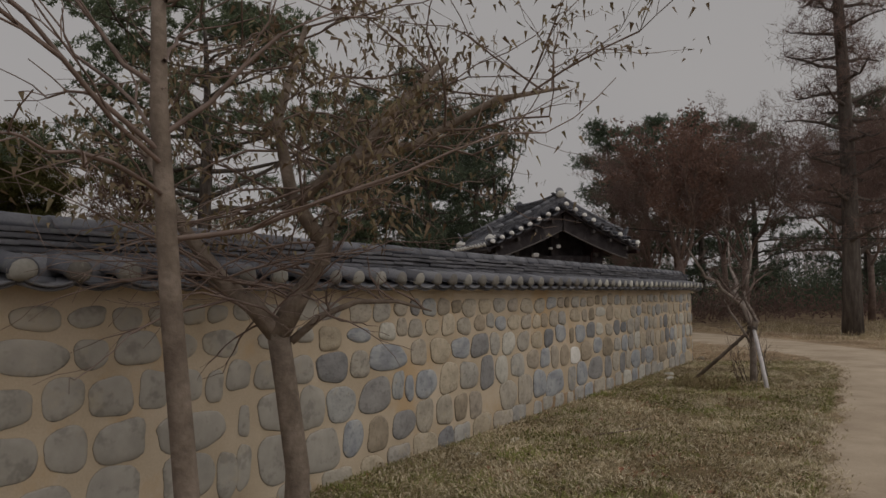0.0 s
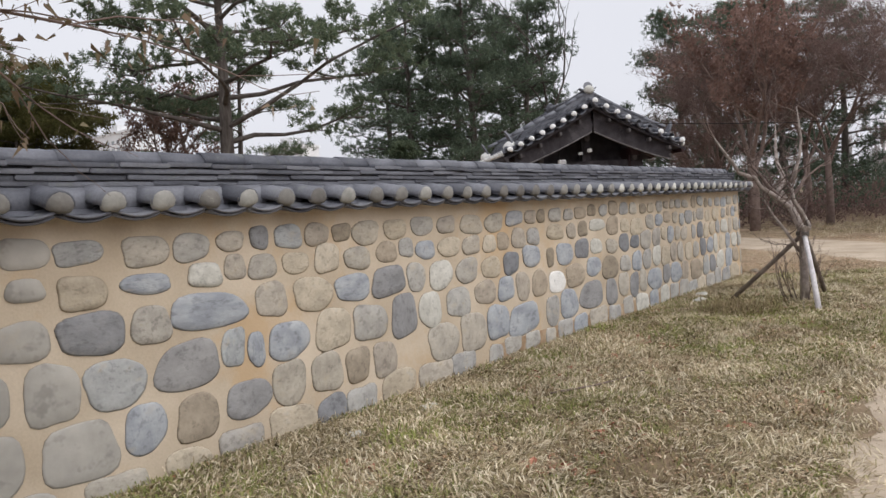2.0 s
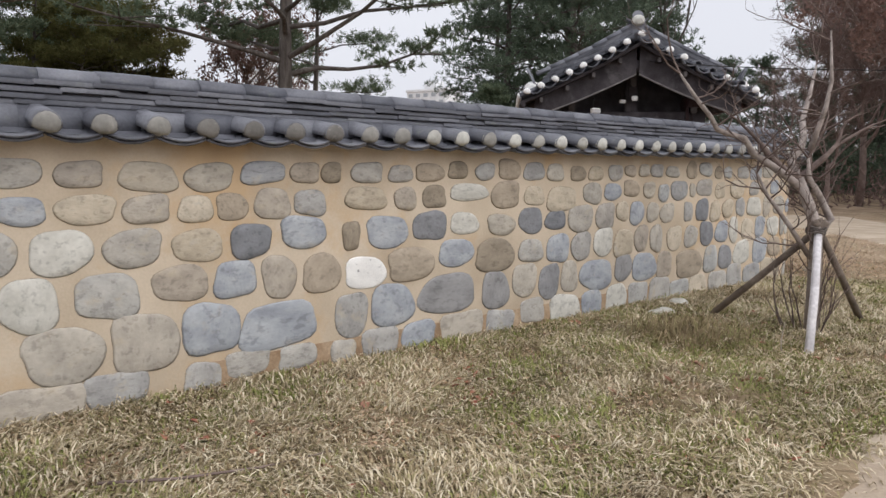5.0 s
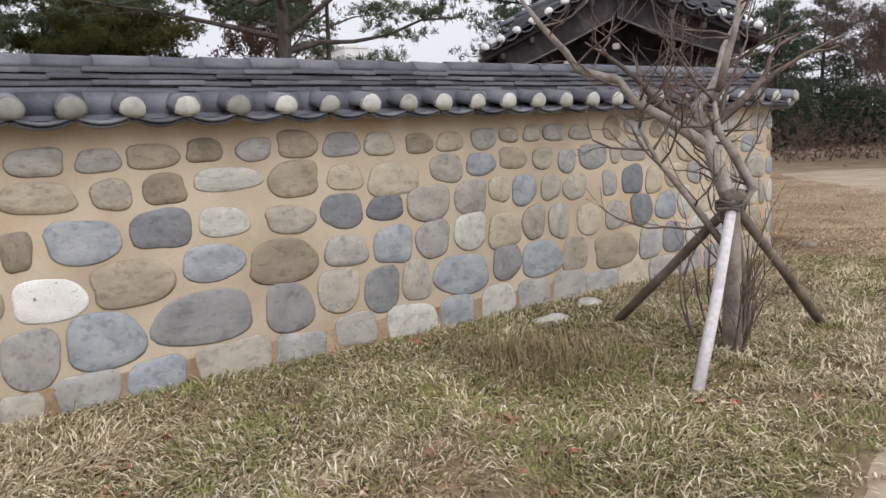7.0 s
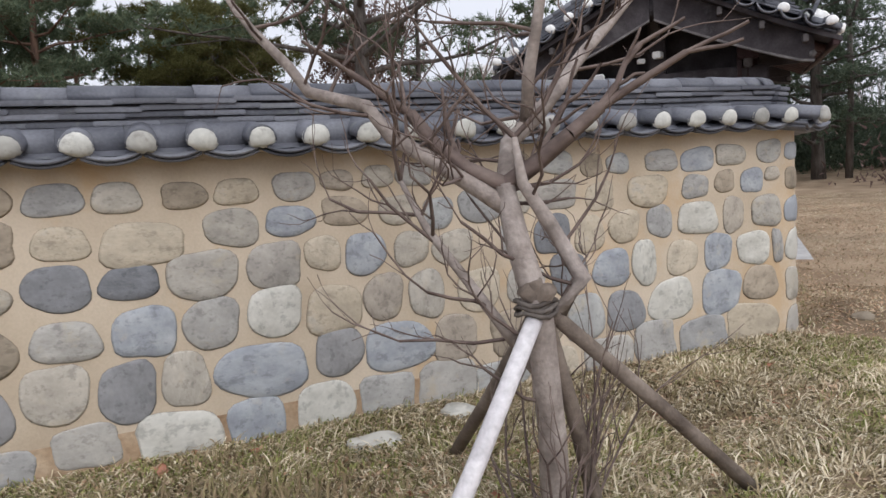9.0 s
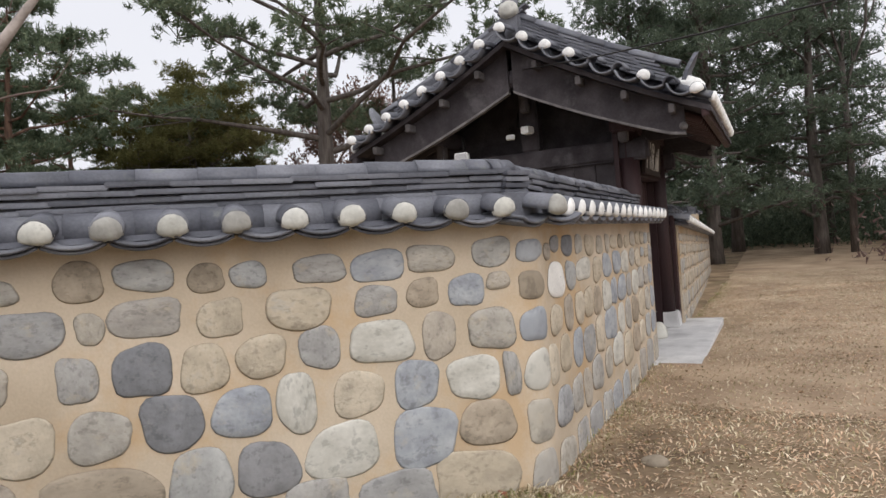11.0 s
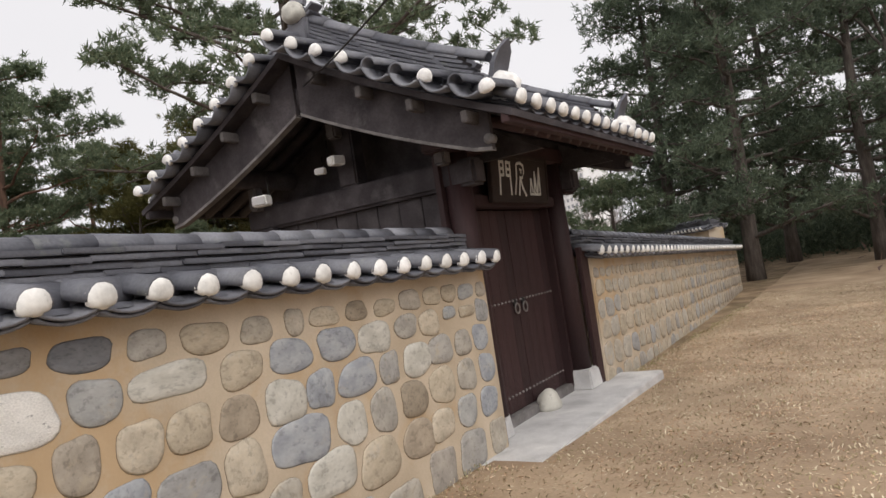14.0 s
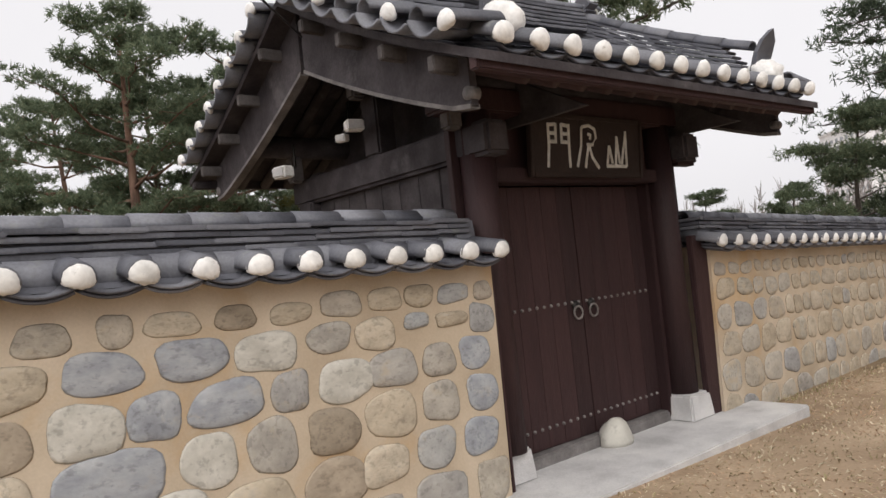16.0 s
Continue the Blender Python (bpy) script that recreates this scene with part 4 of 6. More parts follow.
# front posts on granite bases, lintels, jambs
for u0_, u1_ in ((4.77, 5.06), (7.12, 7.42)):
    part("front_post", tube([((u0_ + u1_) / 2, 0.22, -0.14), ((u0_ + u1_) / 2, 0.22, 1.2), ((u0_ + u1_) / 2, 0.22, 2.6)], [0.145, 0.14, 0.135], 20), M_wood_red, gate)
    bm = box(-0.19, 0.19, -0.19, 0.19, 0, 0.25, 0.02)
    for v in bm.verts:
        v.co.x *= 1 - 0.5 * v.co.z
        v.co.y *= 1 - 0.5 * v.co.z
    part("post_base", bm, M_granite, gate, "pale granite post base", False, pose((u0_ + u1_) / 2, 0.2 if u0_ > 6 else 0.30, -0.375))
# added boards behind the posts, blocking the daylight in the gaps
part("passage_board", box(7.38, 7.68, 0.30, 0.36, -0.40, 2.5, 0.004), M_wood_red, gate, smooth=False)
part("passage_board", box(4.72, 5.02, 0.30, 0.36, -0.40, 2.5, 0.004), M_wood_red, gate, smooth=False)
part("end_board", box(7.40, 7.655, 0.03, 0.09, -0.37, 1.36, 0.008), M_wood_red, gate, "dark maroon board closing the wall's end", False)
part("end_board", box(4.745, 4.775, 0.03, 0.4, -0.37, 1.30, 0.005), M_wood_red, gate, "dark maroon board closing the wall's end", False)
part("lintel", box(5.0, 7.2, 0.16, 0.38, 1.90, 2.02, 0.012), M_wood_red, gate, smooth=False)
part("head_beam", box(4.55, 7.66, 0.08, 0.36, 2.42, 2.62, 0.02), M_wood_red, gate, smooth=False)
part("transom_panel", box(5.0, 7.2, 0.26, 0.32, 2.0, 2.45, 0.004), M_wood_red, gate, smooth=False)
part("beam_nose", box(7.38, 7.72, 0.05, 0.20, 2.05, 2.25, 0.03), M_wood_red, gate, smooth=False)
part("jamb", box(5.04, 5.11, 0.25, 0.40, -0.34, 1.90, 0.006), M_wood_red, gate, smooth=False)
part("jamb", box(7.08, 7.15, 0.25, 0.40, -0.34, 1.90, 0.006), M_wood_red, gate, smooth=False)
part("threshold", box(5.06, 7.14, 0.26, 0.42, -0.38, -0.27, 0.015), M_wood_grey, gate, "worn greyed threshold", False)
# the two door leaves
for li, (a0, a1) in enumerate(((5.115, 6.088), (6.096, 7.075))):
    leaf = empty("door_leaf", Matrix(), "", "")
    leaf.parent = gate
    leaf["label"] = "closed plank leaf of dark maroon wood"
    wpl = (a1 - a0) / 5
    for i in range(5):
        part("plank", box(a0 + i * wpl + 0.0006, a0 + (i + 1) * wpl - 0.0006, 0.345 + rg.uniform(0, 0.002), 0.39, -0.262, 1.885, 0.0025), M_wood_red, leaf, smooth=False)
    for zz in (0.88, -0.10):
        n_ = 11
        for i in range(n_):
            bm = bmesh.new()
            bmesh.ops.create_icosphere(bm, subdivisions=1, radius=0.017)
            part("stud", bm, M_stud, leaf, m=pose(a0 + 0.05 + (a1 - a0 - 0.1) * i / (n_ - 1), 0.342, zz))
    ru = a1 - 0.09 if li == 0 else a0 + 0.11
    ring = [(ru + 0.055 * math.sin(a), 0.318, 0.79 + 0.055 * math.cos(a)) for a in [2 * math.pi * k / 16 for k in range(17)]]
    part("ring_handle", tube(ring, [0.010] * 17, 6), M_stud, leaf, "iron ring handle")
    part("handle_plate", tube([(ru, 0.348, 0.85), (ru, 0.325, 0.85)], [0.05, 0.035], 12), M_iron, leaf)
# rear wall of the passage, so that it is closed behind the door
part("rear_lintel", box(4.9, 7.5, 2.58, 2.8, 2.1, 2.4, 0.02), M_wood_dark, gate, smooth=False)

# slab before the gate
slab = tagged(part("granite_step", box(4.14, 8.16, -0.55, 0.62, -0.75, -0.365, 0.012), M_granite, None, m=gate_frame(0), smooth=False), "long pale granite slab before the gate", "step")
slab.location.z = 0
# round white stone that keeps the door
bm = bmesh.new()
bmesh.ops.create_icosphere(bm, subdivisions=3, radius=1)
for v in bm.verts:
    v.co = Vector((v.co.x * 0.16, v.co.y * 0.13, max(-0.04, v.co.z * 0.19))) * (1 + 0.12 * noise.noise(v.co * 1.6))
tagged(part("door_stone", bm, M_stone_pale, None, m=gate_frame(6.17, -0.33) @ pose(0, 0.20, 0)), "rounded pale granite stone standing against the door", "stone")

# name board with three carved characters
M_sign = mat("black_brown_board", [(0.022, 0.014, 0.012), (0.034, 0.022, 0.019)], 5, 0.6, 0.3, 50)
M_glyph = mat("faded_white_lettering", [(0.50, 0.49, 0.46), (0.62, 0.61, 0.58)], 20, 0.8, 0.1, 60)
board = empty("name_board", gate_frame(6.10, 2.19) @ pose(0, 0.10, 0, 5), "dark wooden name board with three pale carved characters", "sign")
part("panel", box(-0.70, 0.70, -0.02, 0.02, -0.23, 0.23, 0.006), M_sign, board, smooth=False)
for a in ((-0.70, 0.70, 0.22, 0.26), (-0.70, 0.70, -0.26, -0.22), (-0.74, -0.70, -0.26, 0.26), (0.70, 0.74, -0.26, 0.26)):
    part("frame_strip", box(a[0], a[1], -0.030, 0.021, a[2], a[3], 0.006), M_sign, board, smooth=False)


def glyph(strokes, x, w_, h_):
    bm = bmesh.new()
    for st in strokes:
        tube([(x + px * w_, -0.026, (pz - 0.5) * h_) for px, pz in st], [0.016] * len(st), 6, True, bm)
    for v in bm.verts:
        v.co.y = -0.021 + (v.co.y + 0.026) * 0.4
    part("character", bm, M_glyph, board, "pale carved character", False)


glyph([[(-0.45, 0), (-0.40, 0.5), (-0.42, 1)], [(-0.42, 0.95), (-0.12, 0.98)], [(-0.12, 1.0), (-0.12, 0.55)], [(-0.42, 0.77), (-0.12, 0.77)], [(-0.42, 0.58), (-0.12, 0.58)],
       [(0.45, 0), (0.42, 0.5), (0.42, 1)], [(0.42, 0.95), (0.12, 0.98)], [(0.12, 1.0), (0.12, 0.55)], [(0.42, 0.77), (0.12, 0.77)], [(0.42, 0.58), (0.12, 0.58)]], -0.40, 0.30, 0.36)
glyph([[(-0.25, 0.95), (-0.28, 0.5), (-0.45, 0.02)], [(-0.25, 0.95), (0.05, 1.0), (0.30, 0.92), (0.34, 0.72), (0.2, 0.55), (-0.05, 0.55)], [(0.0, 0.80), (0.13, 0.78), (0.08, 0.68)],
       [(0.05, 0.55), (0.18, 0.25), (0.45, 0.0)], [(0.02, 0.5), (-0.08, 0.2), (-0.12, 0.0)]], -0.03, 0.32, 0.36)
glyph([[(-0.45, 0.03), (0.45, 0.03)], [(-0.42, 0.03), (-0.32, 0.55)], [(-0.32, 0.55), (-0.18, 0.1)], [(-0.05, 0.03), (0.02, 0.8)], [(0.02, 0.75), (0.14, 0.1)], [(0.45, 0.03), (0.42, 0.95)], [(0.42, 0.9), (0.22, 0.08)]], 0.36, 0.32, 0.34)


# floodlights under the gable
def floodlight(u, y, z, s, turn):
    fl = empty("floodlight", gate_frame(u, z) @ pose(0, y, 0, 0, 0, turn) @ Matrix.Scale(s, 4), "small white floodlight on a bracket under the gable", "lamp", group="gable floodlights")
    part("housing", box(-0.07, 0.07, -0.10, 0.10, -0.06, 0.06, 0.015), M_paint, fl, smooth=False)
    part("bracket", tube([(0.07, 0, 0.02), (0.16, 0, 0.06), (0.16, 0, 0.3)], [0.014] * 3, 6), M_iron, fl, "dark bracket")
    part("lens", box(-0.078, -0.068, -0.085, 0.085, -0.045, 0.045, 0.003), M_granite, fl, "frosted lens", False)


floodlight(4.33, 2.24, 2.33, 0.9, 10)
floodlight(4.62, 1.42, 2.60, 0.8, 75)
floodlight(4.64, 1.66, 2.54, 0.55, 20)

# overhead wire from the gable
wp = []
for i in range(25):
    s_ = i / 24 * 34
    wp.append((3.65 + 0.885 * s_, 20.36 - 0.45 * s_, 3.26 - 0.16 * s_ + 0.0085 * s_ * s_))
tagged(part("overhead_wire", tube(wp, [0.008] * 25, 6), M_iron, None), "thin black electric wire strung from the gable", "wire")


# ---------------- vegetation ----------------
def mesh_np(name, verts, faces, materials, smooth=False):
    me = bpy.data.meshes.new(name)
    me.from_pydata([tuple(v) for v in verts.tolist()] if hasattr(verts, "tolist") else verts, [], faces.tolist() if hasattr(faces, "tolist") else faces)
    for q in materials:
        me.materials.append(q)
    if smooth:
        me.shade_smooth()
    return me


def sprays(centres, dirs, length, width, rng, jitter=0.9):
    """Thin triangles that start at the centres and point roughly along dirs."""
    n = len(centres)
    dd = dirs + rng.normal(0, jitter, (n, 3))
    dd /= np.linalg.norm(dd, axis=1)[:, None] + 1e-9
    side = np.cross(dd, rng.normal(0, 1, (n, 3)))
    side /= np.linalg.norm(side, axis=1)[:, None] + 1e-9
    ln = length * rng.uniform(0.6, 1.25, (n, 1))
    wd = width * rng.uniform(0.7, 1.3, (n, 1))
    v = np.empty((n * 3, 3))
    v[0::3] = centres - side * wd / 2
    v[1::3] = centres + side * wd / 2
    v[2::3] = centres + dd * ln
    return v, np.arange(n * 3).reshape(n, 3)


def twig_mesh(name, segs, material, sides=4):
    """Many tapered sticks (p0, p1, r0, r1) as one mesh."""
    n = len(segs)
    p0 = np.array([s[0] for s in segs])
    p1 = np.array([s[1] for s in segs])
    r0 = np.array([s[2] for s in segs])[:, None]
    r1 = np.array([s[3] for s in segs])[:, None]
    t = p1 - p0
    t /= np.linalg.norm(t, axis=1)[:, None] + 1e-9
    ref = np.where(np.abs(t[:, 2:3]) > 0.9, np.array([[1.0, 0, 0]]), np.array([[0, 0, 1.0]]))
    a = np.cross(t, ref)
    a /= np.linalg.norm(a, axis=1)[:, None] + 1e-9
    b = np.cross(t, a)
    V = np.empty((n, 2 * sides, 3))
    for k in range(sides):
        w_ = math.cos(2 * math.pi * k / sides) * a + math.sin(2 * math.pi * k / sides) * b
        V[:, k] = p0 + r0 * w_
        V[:, sides + k] = p1 + r1 * w_
    base = (np.arange(n) * 2 * sides)[:, None]
    F = np.concatenate([base + np.array([[k, (k + 1) % sides, sides + (k + 1) % sides, sides + k]]) for k in range(sides)])
    return mesh_np(name, V.reshape(-1, 3), F, [material], True)


def grow(p, dvec, length, r, depth, rnd, segs, tips, spread=0.55, up=0.12, shrink=0.72, kids=(2, 3), pieces=3, wander=0.18):
    """Grows a forking branch into segs; the last points go to tips."""
    d_ = np.array(dvec, float)
    p = np.array(p, float)
    for i in range(pieces):
        d_ = d_ + np.array([rnd.gauss(0, wander), rnd.gauss(0, wander), rnd.gauss(0, wander) + up * 0.5])
        d_ /= np.linalg.norm(d_)
        q = p + d_ * length / pieces
        r2 = r * (1 - 0.30 / pieces * 1.2)
        segs.append((p, q, r, r2))
        p, r = q, r2
        if depth <= 1:
            tips.append((p.copy(), d_.copy()))
        if depth > 1 and i < pieces - 1 and rnd.random() < 0.75:
            e = d_ + np.array([rnd.gauss(0, spread), rnd.gauss(0, spread), rnd.gauss(0.1, spread * 0.7)])
            grow(p, e / np.linalg.norm(e), length * shrink * rnd.uniform(0.55, 0.9), r * 0.55, depth - 1, rnd, segs, tips, spread, up, shrink, kids, pieces, wander)
    if depth > 1:
        for k in range(rnd.randint(*kids)):
            e = d_ + np.array([rnd.gauss(0, spread), rnd.gauss(0, spread), rnd.gauss(0.05, spread * 0.6)])
            grow(p, e / np.linalg.norm(e), length * shrink * rnd.uniform(0.75, 1.1), r * 0.72, depth - 1, rnd, segs, tips, spread, up, shrink, kids, pieces, wander)


M_bark = mat("grey_brown_bark", [(0.075, 0.062, 0.055), (0.115, 0.098, 0.088), (0.16, 0.14, 0.125)], 4, 0.95, 0.8, 25, stretch=(2, 2, 0.4))
M_bark_red = mat("reddish_pine_bark", [(0.10, 0.07, 0.055), (0.19, 0.115, 0.085), (0.25, 0.155, 0.115)], 3, 0.95, 0.8, 20, stretch=(2, 2, 0.4))
M_twig = mat("brown_twigs", [(0.17, 0.125, 0.11), (0.25, 0.19, 0.165)], 6, 0.95, 0.2, 30)
M_needle = mat("dark_pine_needles", [(0.110, 0.146, 0.094), (0.162, 0.205, 0.131), (0.222, 0.252, 0.162)], 0.5, 0.8, 0.0, 9, by="island", spec=0.2, thin=0.45)
M_needle_blue = mat("blue_green_needles", [(0.084, 0.112, 0.080), (0.126, 0.160, 0.112), (0.165, 0.200, 0.137)], 0.5, 0.8, 0.0, 9, by="island", spec=0.2, thin=0.45)
M_needle_olive = mat("olive_needles", [(0.092, 0.094, 0.034), (0.132, 0.129, 0.048), (0.161, 0.149, 0.057)], 0.5, 0.8, 0.0, 9, by="island", spec=0.2, thin=0.45)
M_needle_brown = mat("brownish_olive_needles", [(0.105, 0.096, 0.040), (0.145, 0.128, 0.052), (0.18, 0.152, 0.068)], 0.5, 0.8, 0.0, 9, by="island", spec=0.2, thin=0.45)
M_leaf_rust = mat("rust_brown_leaves", [(0.20, 0.125, 0.105), (0.27, 0.175, 0.145), (0.32, 0.215, 0.18)], 0.5, 0.85, 0.0, 9, by="island", spec=0.2, thin=0.45)
M_leaf_dull = mat("dull_brown_twig_haze", [(0.17, 0.115, 0.105), (0.22, 0.155, 0.14), (0.26, 0.19, 0.165)], 0.5, 0.85, 0.0, 9, by="island", spec=0.2, thin=0.45)


def pine(label, seed, height, bare, radius, limbs, needle, bark, style="flat", trunk_r=0.22, tufts=70, lean=(0, 0), blade=(0.24, 0.030), pad=0.75):
    """A pine: bent tapered trunk, limbs, and pads of needle sprays round the ends of the limbs."""
    rnd = random.Random(seed)
    rng = np.random.default_rng(seed)
    tree = empty("pine_tree", Matrix(), label, "tree")
    n = 9
    tp = []
    for i in range(n + 1):
        f = i / n
        tp.append((lean[0] * f * f * height + 0.12 * math.sin(f * 5 + seed) * f * 2, lean[1] * f * f * height + 0.12 * math.cos(f * 4 + seed * 2) * f * 2, f * height - 0.25))
    part("trunk", tube(tp, [trunk_r * (1 - 0.85 * (i / n) ** 1.2) + (0.06 if i == 0 else 0) for i in range(n + 1)], 10), bark, tree)
    pads = []
    tpa = np.array(tp)
    for k in range(limbs):
        segs = []
        f = bare + (1 - bare) * ((k + rnd.uniform(0, 0.8)) / limbs)
        f = min(f, 0.985)
        idx = f * n
        b = tpa[int(idx)] + (tpa[min(int(idx) + 1, n)] - tpa[int(idx)]) * (idx - int(idx))
        az = k * 2.4 + rnd.uniform(-0.5, 0.5)
        g_ = (f - bare) / (1 - bare)
        if style == "cone":
            reach = radius * (1.0 - 0.66 * g_ ** 2.2) * rnd.uniform(0.72, 1.08)
            rise = rnd.uniform(-0.05, 0.30)
        else:
            reach = radius * (1.0 - 0.65 * g_ ** 2) * rnd.uniform(0.6, 1.1)
            rise = rnd.uniform(0.05, 0.45)
        dv = np.array([math.cos(az), math.sin(az), rise])
        p = b.copy()
        steps = 5
        r = trunk_r * 0.36 * (1 - 0.5 * g_)
        for s in range(steps):
            dv2 = dv + np.array([rnd.gauss(0, 0.2), rnd.gauss(0, 0.2), rnd.gauss(0, 0.14)])
            q = p + dv2 / np.linalg.norm(dv2) * reach / steps
            segs.append((p, q, r, r * 0.78))
            if s >= (1 if style == "cone" else 2):
                pads.append((q, 1.0 - 0.1 * s))
                for _ in range(2):
                    e = q + np.array([rnd.gauss(0, 0.5), rnd.gauss(0, 0.5), rnd.uniform(0, 0.35)]) * reach * 0.26
                    segs.append((q, e, r * 0.5, r * 0.2))
                    pads.append((e, 0.8))
            p, r = q, r * 0.78
        put("limb", twig_mesh("limb", segs, bark, 5), tree)
    C, D = [], []
    for c, w_ in pads:
        clumps = 11 if style == "flat" else 6
        m_ = max(int(tufts * w_ / clumps), 5)
        spread_ = pad * rng.uniform(0.75, 1.2)
        for _ in range(clumps):
            a_, r_ = rng.uniform(0, 2 * np.pi), np.sqrt(rng.uniform(0, 1)) * spread_
            hub = np.array([c[0] + r_ * np.cos(a_), c[1] + r_ * np.sin(a_), c[2] + 0.12 + rng.normal(0, 0.10 if style == "flat" else 0.20)])
            C.append(hub + rng.normal(0, 0.055, (m_, 3)))
            D.append(rng.normal(0, 1, (m_, 3)) + np.array([0.5 * np.cos(a_), 0.5 * np.sin(a_), 0.55]))
    v, f = sprays(np.concatenate(C), np.concatenate(D), blade[0] * 0.9, blade[1] * 1.15, rng, 0.25)
    put("crown", mesh_np("crown", v, f, [needle]), tree)
    return tree


def bare_tree(name, label, seed, height, depth, r, material, leaf=None, leaves=0, leaf_size=(0.16, 0.10), spread=0.5, up=0.25, trunk_share=0.3, kids=(2, 3)):
    rnd = random.Random(seed)
    rng = np.random.default_rng(seed)
    tree = empty(name, Matrix(), label, "tree")
    h = height * trunk_share
    tp = [(0, 0, -0.2), (0.03 * height * 0.2, 0, h * 0.5), (0, 0.02 * height * 0.2, h)]
    part("trunk", tube(tp, [r * 1.25, r, r * 0.85], 9), material, tree)
    tips = []
    for k in range(4):
        segs = []
        a = k * 1.57 + rnd.uniform(-0.4, 0.4)
        grow((0, 0, h * (0.8 + 0.066 * k)), (math.cos(a) * 0.5, math.sin(a) * 0.5, 0.9), height * 0.27, r * 0.55, depth, rnd, segs, tips, spread, up, 0.74, kids)
        put("branch", twig_mesh("branch", segs, material, 4), tree)
    if leaf and leaves and tips:
        idx = rng.integers(0, len(tips), leaves)
        C = np.array([tips[i][0] for i in idx]) + rng.normal(0, 0.16, (leaves, 3))
        D = np.array([tips[i][1] for i in idx])
        v, f = sprays(C, D, leaf_size[0], leaf_size[1], rng, 1.0)
        put("crown", mesh_np("crown", v, f, [leaf]), tree)
    return tree


def place(tree, x, y, s=1.0, turn=0.0):
    tree.matrix_world = pose(x, y, gz(x, y), 0, 0, turn) @ Matrix.Scale(s, 4)
    return tree


def again(tree, x, y, s=1.0, turn=0.0):
    c = copy_thing(tree, pose(x, y, gz(x, y), 0, 0, turn))
    c.scale = (s, s, s)
    return c


# the tall spreading pine behind the wall and its leaning neighbour
place(pine("tall red pine with a bare trunk and wide flat crown", 4, 14.5, 0.37, 8.6, 28, M_needle, M_bark, "flat", 0.36, 330, pad=0.85, blade=(0.25, 0.05)), -10.2, 30.3, 1, 70)
place(pine("slender leaning pine beside a taller one", 6, 10.5, 0.42, 3.4, 10, M_needle, M_bark, "flat", 0.17, 240, (0.10, 0.02)), -12.3, 36.0, 1.1, 0)
# open-crowned red pines inside the compound
red = place(pine("red pine with an orange-brown trunk and layered crown", 9, 12.6, 0.34, 5.0, 22, M_needle, M_bark_red, "flat", 0.26, 230, blade=(0.26, 0.05)), -20.4, 20.6, 1, 30)
red["group"] = "red pines inside the wall"
for x, y, s, a in ((-27, 12, 1.0, 100), (-25, 25, 0.85, 200), (-30, 31, 0.9, 20), (-17, 13.5, 0.78, 250), (-21, 24.5, 0.95, 75), (-36, 18, 1.05, 310), (-30, 40, 1.0, 150), (-42, 28, 1.05, 10), (-48, 12, 1.1, 120), (-24.5, 21.8, 0.9, 330)):
    again(red, x, y, s, a)
# low bushy pines
bush = place(pine("low bushy dark green pine", 15, 7.6, 0.10, 3.2, 22, M_needle, M_bark, "flat", 0.16, 190, blade=(0.25, 0.047)), -20.5, 32.6, 1, 0)
bush["group"] = "bushy pines behind the wall"
for x, y, s, a in ((-17.5, 20.0, 0.65, 220), (-12.3, 27.6, 0.6, 300), (-4.9, 40.5, 0.75, 50), (-24, 33, 1.1, 160), (-13.5, 43, 0.55, 10), (-8.5, 42, 0.5, 100), (-21, 16.5, 0.8, 33), (-28, 20.5, 0.9, 210)):
    again(bush, x, y, s, a)
olive = place(pine("yellowish olive pine with a dense low crown", 21, 9.5, 0.12, 4.2, 24, M_needle_olive, M_bark, "flat", 0.2, 210, blade=(0.24, 0.04)), -22.8, 34.4, 1.15, 0)
olive["group"] = "olive pines behind the wall"
for x, y, s, a in ((-18.5, 30.5, 0.9, 260), (-17.6, 28.0, 0.72, 120), (-21.5, 29.5, 0.95, 40)):
    again(olive, x, y, s, a)
place(pine("low brownish olive tree with an open crown", 25, 6.6, 0.15, 3.0, 18, M_needle_brown, M_bark, "flat", 0.14, 190, blade=(0.24, 0.045)), -19.4, 32.4, 1.25, 0)
# dense dark pines beyond the gate
dense = place(pine("large dense blue-green pine", 31, 15.0, 0.12, 4.5, 42, M_needle_blue, M_bark, "cone", 0.30, 88, blade=(0.30, 0.052), pad=0.7), -1.0, 43.0, 1, 0)
dense["group"] = "dense pines beyond the gate"
for x, y, s, a in ((-4.8, 45.0, 0.95, 70), (2.3, 47.0, 0.95, 140), (6.6, 50, 0.52, 210), (-2.5, 52, 1.05, 260), (1.2, 56, 1.0, 30), (13.5, 57, 1.0, 330), (9.5, 60, 0.6, 100), (17.5, 61, 1.1, 180), (-8, 56, 1.0, 240), (7.0, 58, 0.55, 20),
                   (21, 58, 1.05, 15), (27, 62, 1.1, 290), (34, 57, 1.15, 75)):
    again(dense, x, y, s, a)
# rust-coloured and bare trees
rust = place(bare_tree("broadleaf_tree", "rust-brown broadleaf tree that has kept its dry leaves", 5, 11.5, 4, 0.2, M_twig, M_leaf_rust, 6500, (0.22, 0.11)), 12.5, 37.5, 1, 0)
rust["group"] = "rust-coloured trees"
for x, y, s, a in ((-15.5, 36.0, 0.92, 200),):
    again(rust, x, y, s, a)
